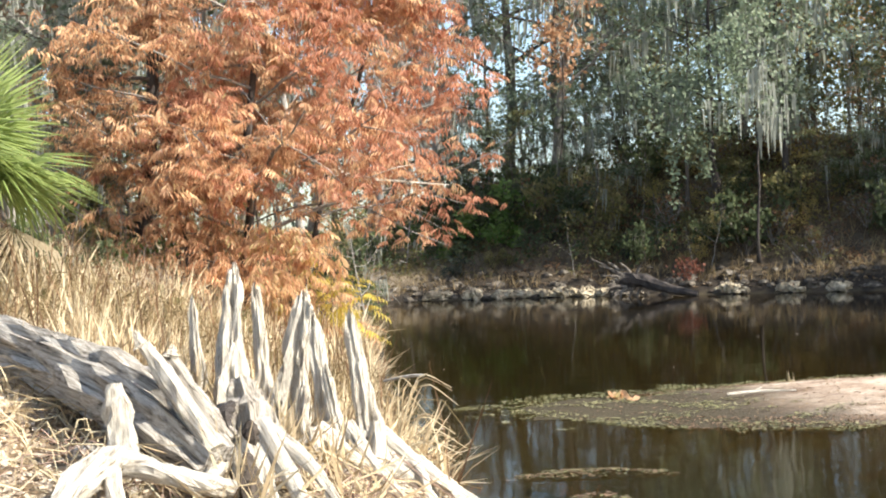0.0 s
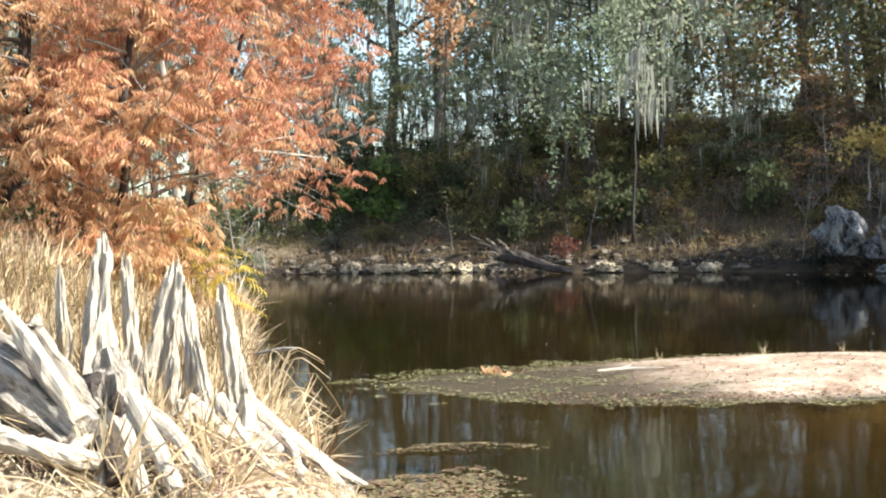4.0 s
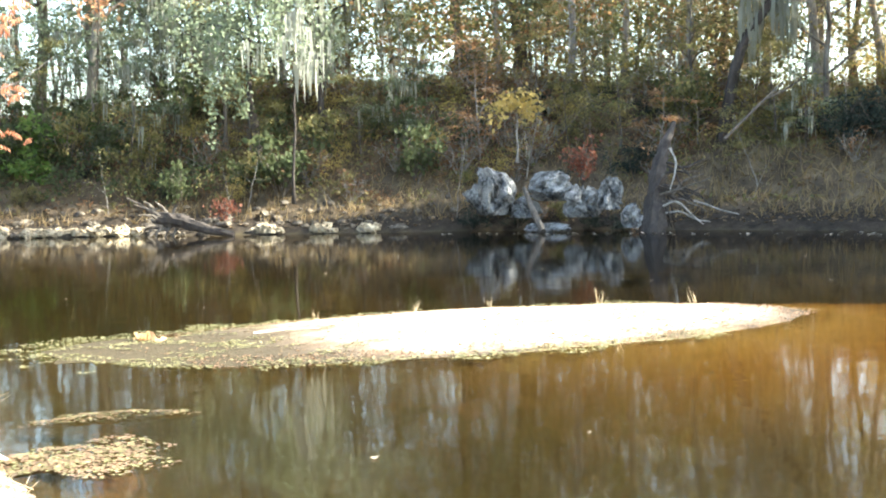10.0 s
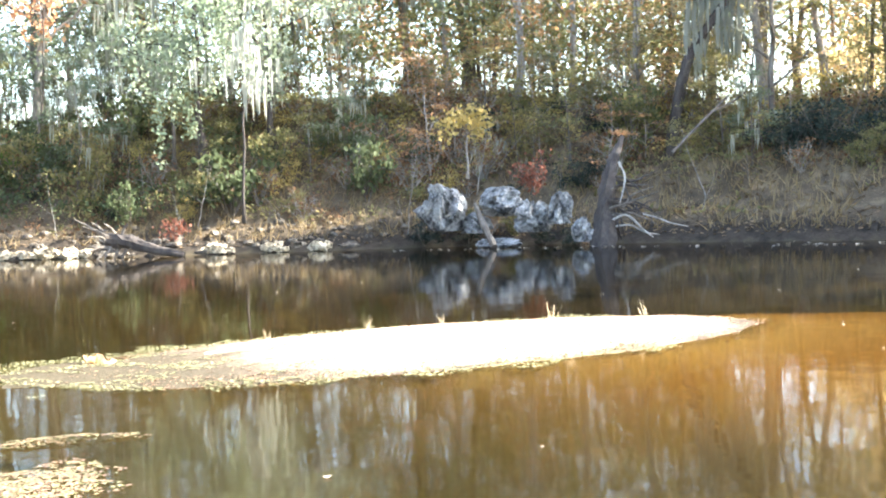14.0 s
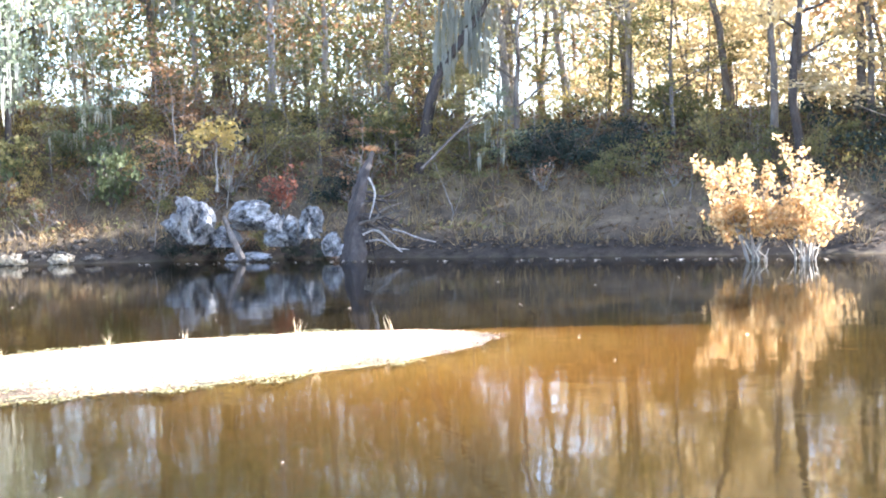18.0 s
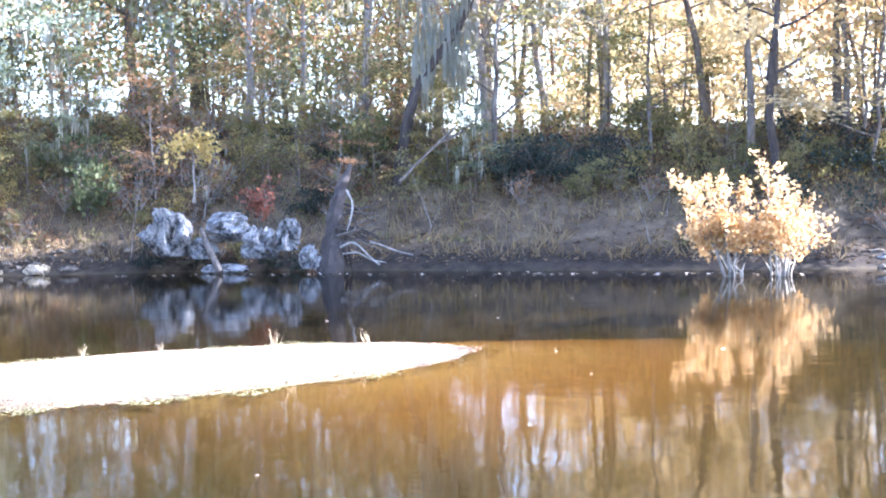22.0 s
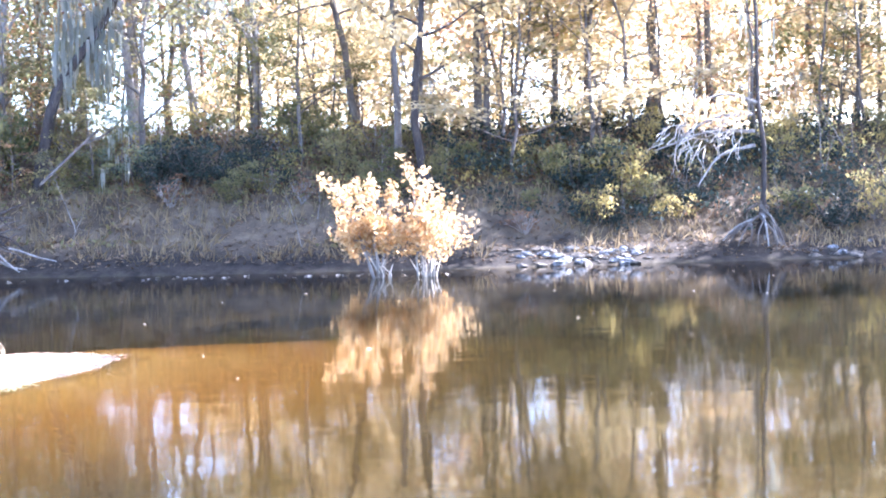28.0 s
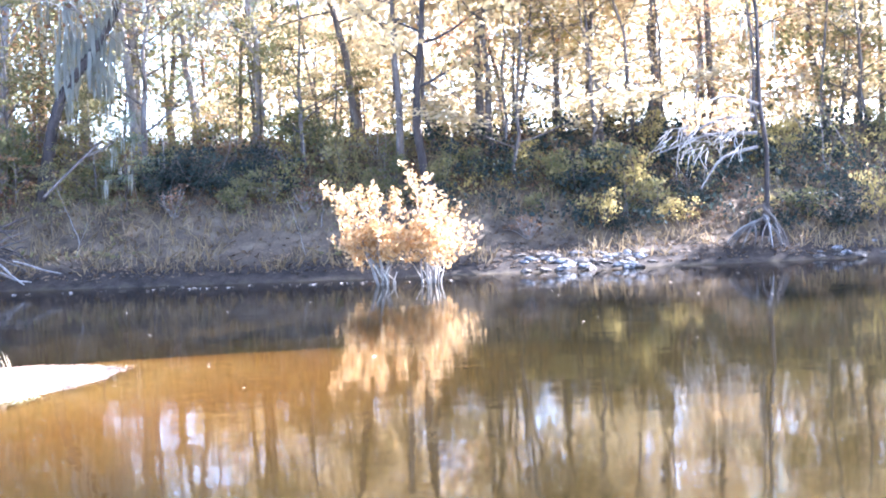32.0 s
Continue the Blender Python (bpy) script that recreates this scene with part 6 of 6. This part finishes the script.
# the bush standing in the water: two clumps of stems and a fan of leafy boughs that leans upstream
def water_bush(az, d, seed, feet, ends, leaves, leaf_size):
    rng = np.random.default_rng(seed)
    root = empty("water_bush", Vector((*polar(az, d), -0.25)), "spreading bush with pale gold sunlit leaves standing in the river", "shrub", turn=-az)
    tips = []
    for i, (u, z) in enumerate(ends):
        foot = min(feet, key=lambda q: abs(q - u * 0.5))
        v = rng.uniform(-0.9, 0.9)
        a, c = np.array([foot + 0.12 * rng.normal(), 0.15 * rng.normal(), 0.0]), np.array([u, v, z + 0.25])
        k = np.linspace(0, 1, 8)[:, None]
        line = a + (c - a) * k + np.array([0, 0, 0.35]) * np.sin(k * np.pi) * (1 if z > 1.4 else 1.9) + rng.normal(size=(8, 3)) * 0.05 * np.sin(k * np.pi)
        bits = [tube(line, 0.034 * np.linspace(1, 0.3, 8), 6)]
        for j in range(9):
            g = 0.3 + 0.7 * rng.random()
            b0 = np.array([np.interp(g, k[:, 0], line[:, m]) for m in range(3)])
            way = (c - a) / np.linalg.norm(c - a) + rng.normal(size=3) * 0.65
            tw = branch_line(rng, b0, way / np.linalg.norm(way), 0.3 + 0.45 * rng.random(), 3, 0.2, 0.02)
            bits.append(tube(tw, 0.011 * np.array([1, 0.8, 0.6, 0.35]), 4, close=False))
            tips += [tw[1], tw[2], tw[3], tw[3]]
        mesh_ob("bough", *joined(bits), M["bark_pale"], root, smooth=True)
    for foot in feet:
        for j in range(7):
            a = np.array([foot + 0.16 * rng.normal(), 0.2 * rng.normal(), 0.0])
            mesh_ob("stem", *tube([a, a + (0.1 * rng.normal(), 0.1 * rng.normal(), 0.35), a + (0.2 * rng.normal(), 0.2 * rng.normal(), 0.6 + 0.25 * rng.random())], [0.026, 0.02, 0.012], 5), M["driftwood"], root, "bleached bare stem", smooth=True)
    tips = np.array(tips)
    c = tips[rng.integers(0, len(tips), leaves)] + rng.normal(size=(leaves, 3)) * 0.085
    c = c[c[:, 2] > 0.7]
    mesh_ob("foliage", *scatter(*LEAF, c, turns_free(rng, len(c)), leaf_size * (0.6 + 0.8 * rng.random(len(c)))), M["leaf_amber"], root)


water_bush(47.3, 38, 151, (-0.45, 0.85), [(-1.85, 2.8), (-1.6, 2.4), (-1.1, 2.6), (-0.7, 2.65), (-0.1, 2.2), (0.45, 2.8), (0.7, 2.6), (1.1, 2.2), (1.45, 1.9), (1.6, 1.35), (1.6, 0.75), (-1.45, 1.6), (-1.3, 1.0), (-1.1, 0.6), (-0.6, 0.65),
                                           (-0.3, 1.6), (0.2, 0.9), (0.9, 1.4), (1.2, 0.55), (-0.9, 1.5), (0.4, 1.8), (0.6, 0.6), (0.0, 1.2)], 5600, 0.135)

# tree with bare roots at the shore
rt = tree("shore_tree", at(62.9, 46.6, 0.5), "grey tree on the shore with exposed spreading roots", 161, 12, 0.1, M["bark_dark"], M["leaf_olive"], 160, 0.17, 0.3, moss=4, limbs=14, first=0.5, reach=2.0, up=0.6)
o = np.array(rt.matrix_basis.translation)
for i in range(22):
    a = i * 2.4 + 0.2
    out = 0.55 + 1.2 * ((i * 0.618) % 1)
    w = a + 0.8 * math.sin(i * 2.1)
    h0 = 0.25 + 0.75 * ((i * 0.37) % 1)
    timber("root", [([(0, 0, h0), (0.35 * out * math.cos(w), 0.35 * out * math.sin(w), h0 * 0.75), (0.75 * out * math.cos(a), 0.75 * out * math.sin(a), h0 * 0.2 - 0.12), (out * math.cos(a), out * math.sin(a), -0.55)], [0.045, 0.04, 0.03, 0.015])], M["bark_pale"] if i % 6 == 0 else M["bark"], "bare exposed root", rt, 6, 0.4, 80 + i)
for i, (a, b, c) in enumerate([((62.7, 3.2), (60.8, 3.3), (58.5, 2.5)), ((62.7, 2.6), (61.2, 2.3), (60.3, 0.9)), ((62.6, 3.9), (61.0, 3.9), (59.6, 3.0)), ((62.8, 4.4), (61.6, 4.9), (60.6, 4.6))]):
    timber("drooping_limb", [(rel(rp(*a, 46.4), rp(*b, 45.6), rp(*c, 45)), [0.07, 0.05, 0.02])], M["bark_pale"], "bleached drooping limb", rt, 6, 0.3, 90 + i)
lines = []
for i in range(80):
    u = rngk.random()
    start = rp(58.9 + 3.4 * u, 2.2 + 1.4 * rngk.random() + 0.5 * u, 45.2 + rngk.random())
    lines.append((rel(*branch_line(rngk, start, np.array([-0.5, 0.2, -0.35]) + rngk.normal(size=3) * 0.22, 0.5 + 0.7 * rngk.random(), 3, 0.25, -0.16)), [0.024, 0.018, 0.012, 0.005]))
tagged(timber("twig_mass", lines, M["driftwood"], "bleached drooping twigs in the sun", rt, 4, 0.1, 5), kind="stuff")
cm = np.array(rel(*[rp(59.6 + 2.8 * u, 3.4 + 1.3 * rngk.random(), 45.4 + rngk.random()) for u in rngk.random(420)]))
mesh_ob("russet_leaves", *scatter(*LEAF, cm, turns_free(rngk, 420), 0.2 * (0.6 + 0.7 * rngk.random(420))), M["leaf_amber"], rt, "russet leaves on the lower limbs")
tree("orange_tree", at(55.6, 56), "tree with orange autumn leaves behind the bank", 171, 12, 0.2, M["bark"], M["leaf_yellow"], 3000, 0.32, 0.5, limbs=15, first=0.3, reach=2.8, up=0.5)
tree("orange_tree", at(5.0, 60), "tree with salmon-orange autumn leaves in the far wood", 172, 11, 0.07, M["bark"], M["cypress"], 800, 0.28, 0.35, limbs=9, first=0.45, reach=1.5, up=0.5)

# roots that spread from the knees at the water's edge
for j, (az, d, n, reach) in enumerate([(-3.35, 9.3, 22, 0.95), (-4.6, 8.9, 14, 0.7), (-5.9, 8.7, 10, 0.6)]):
    p = np.array(at(az, d))
    for i in range(n):
        a = -3.3 + 4.4 * i / n
        ln = reach * (0.45 + 0.65 * ((i * 0.618) % 1))
        w = a + 0.5 * math.sin(i * 1.9 + j)
        e = p[:2] + ln * np.array([math.cos(a), math.sin(a)])
        m = p[:2] + 0.45 * ln * np.array([math.cos(w), math.sin(w)])
        ez = max(float(height(*e)), -0.1) - 0.03
        r = timber("knee_root", [([(p[0], p[1], p[2] + 0.1 + 0.3 * ((i * 0.37) % 1)), (m[0], m[1], max(float(height(*m)), 0.0) + 0.1 + 0.06 * (i % 3)), (e[0], e[1], ez)], [0.065, 0.045, 0.018])], M["driftwood"], "", None, 8, 0.5, 200 + i + 40 * j)
        tagged(r, "bleached root spreading from a cypress knee", "root", "roots of the knees at the water")

# brush behind the grass, and growth round the boulders
for i, (az, d, s, k) in enumerate([(-16.2, 17, 0.5, "twig"), (-14.3, 16, 0.45, "twig"), (-12.5, 18, 0.45, "twig"), (-10.6, 17.5, 0.45, "twig"), (-8.8, 18.5, 0.4, "olive"), (-7.2, 18, 0.4, "twig"), (-17.4, 15.5, 0.45, "green"), (-5.9, 19, 0.45, "twig"), (-13.4, 20, 0.6, "twig"),
                                   (21.3, 48.6, 0.7, "dark"), (23.3, 48.4, 0.8, "dark"), (24.2, 48.8, 0.8, "twig"), (26.6, 47.4, 0.7, "dark"), (27.8, 46.6, 0.6, "dark"), (28.7, 45.8, 0.6, "twig"), (22.6, 49.2, 0.9, "olive"), (25.4, 48.6, 0.9, "olive")]):
    bush(k, at(az, d), s, i * 1.7, i)
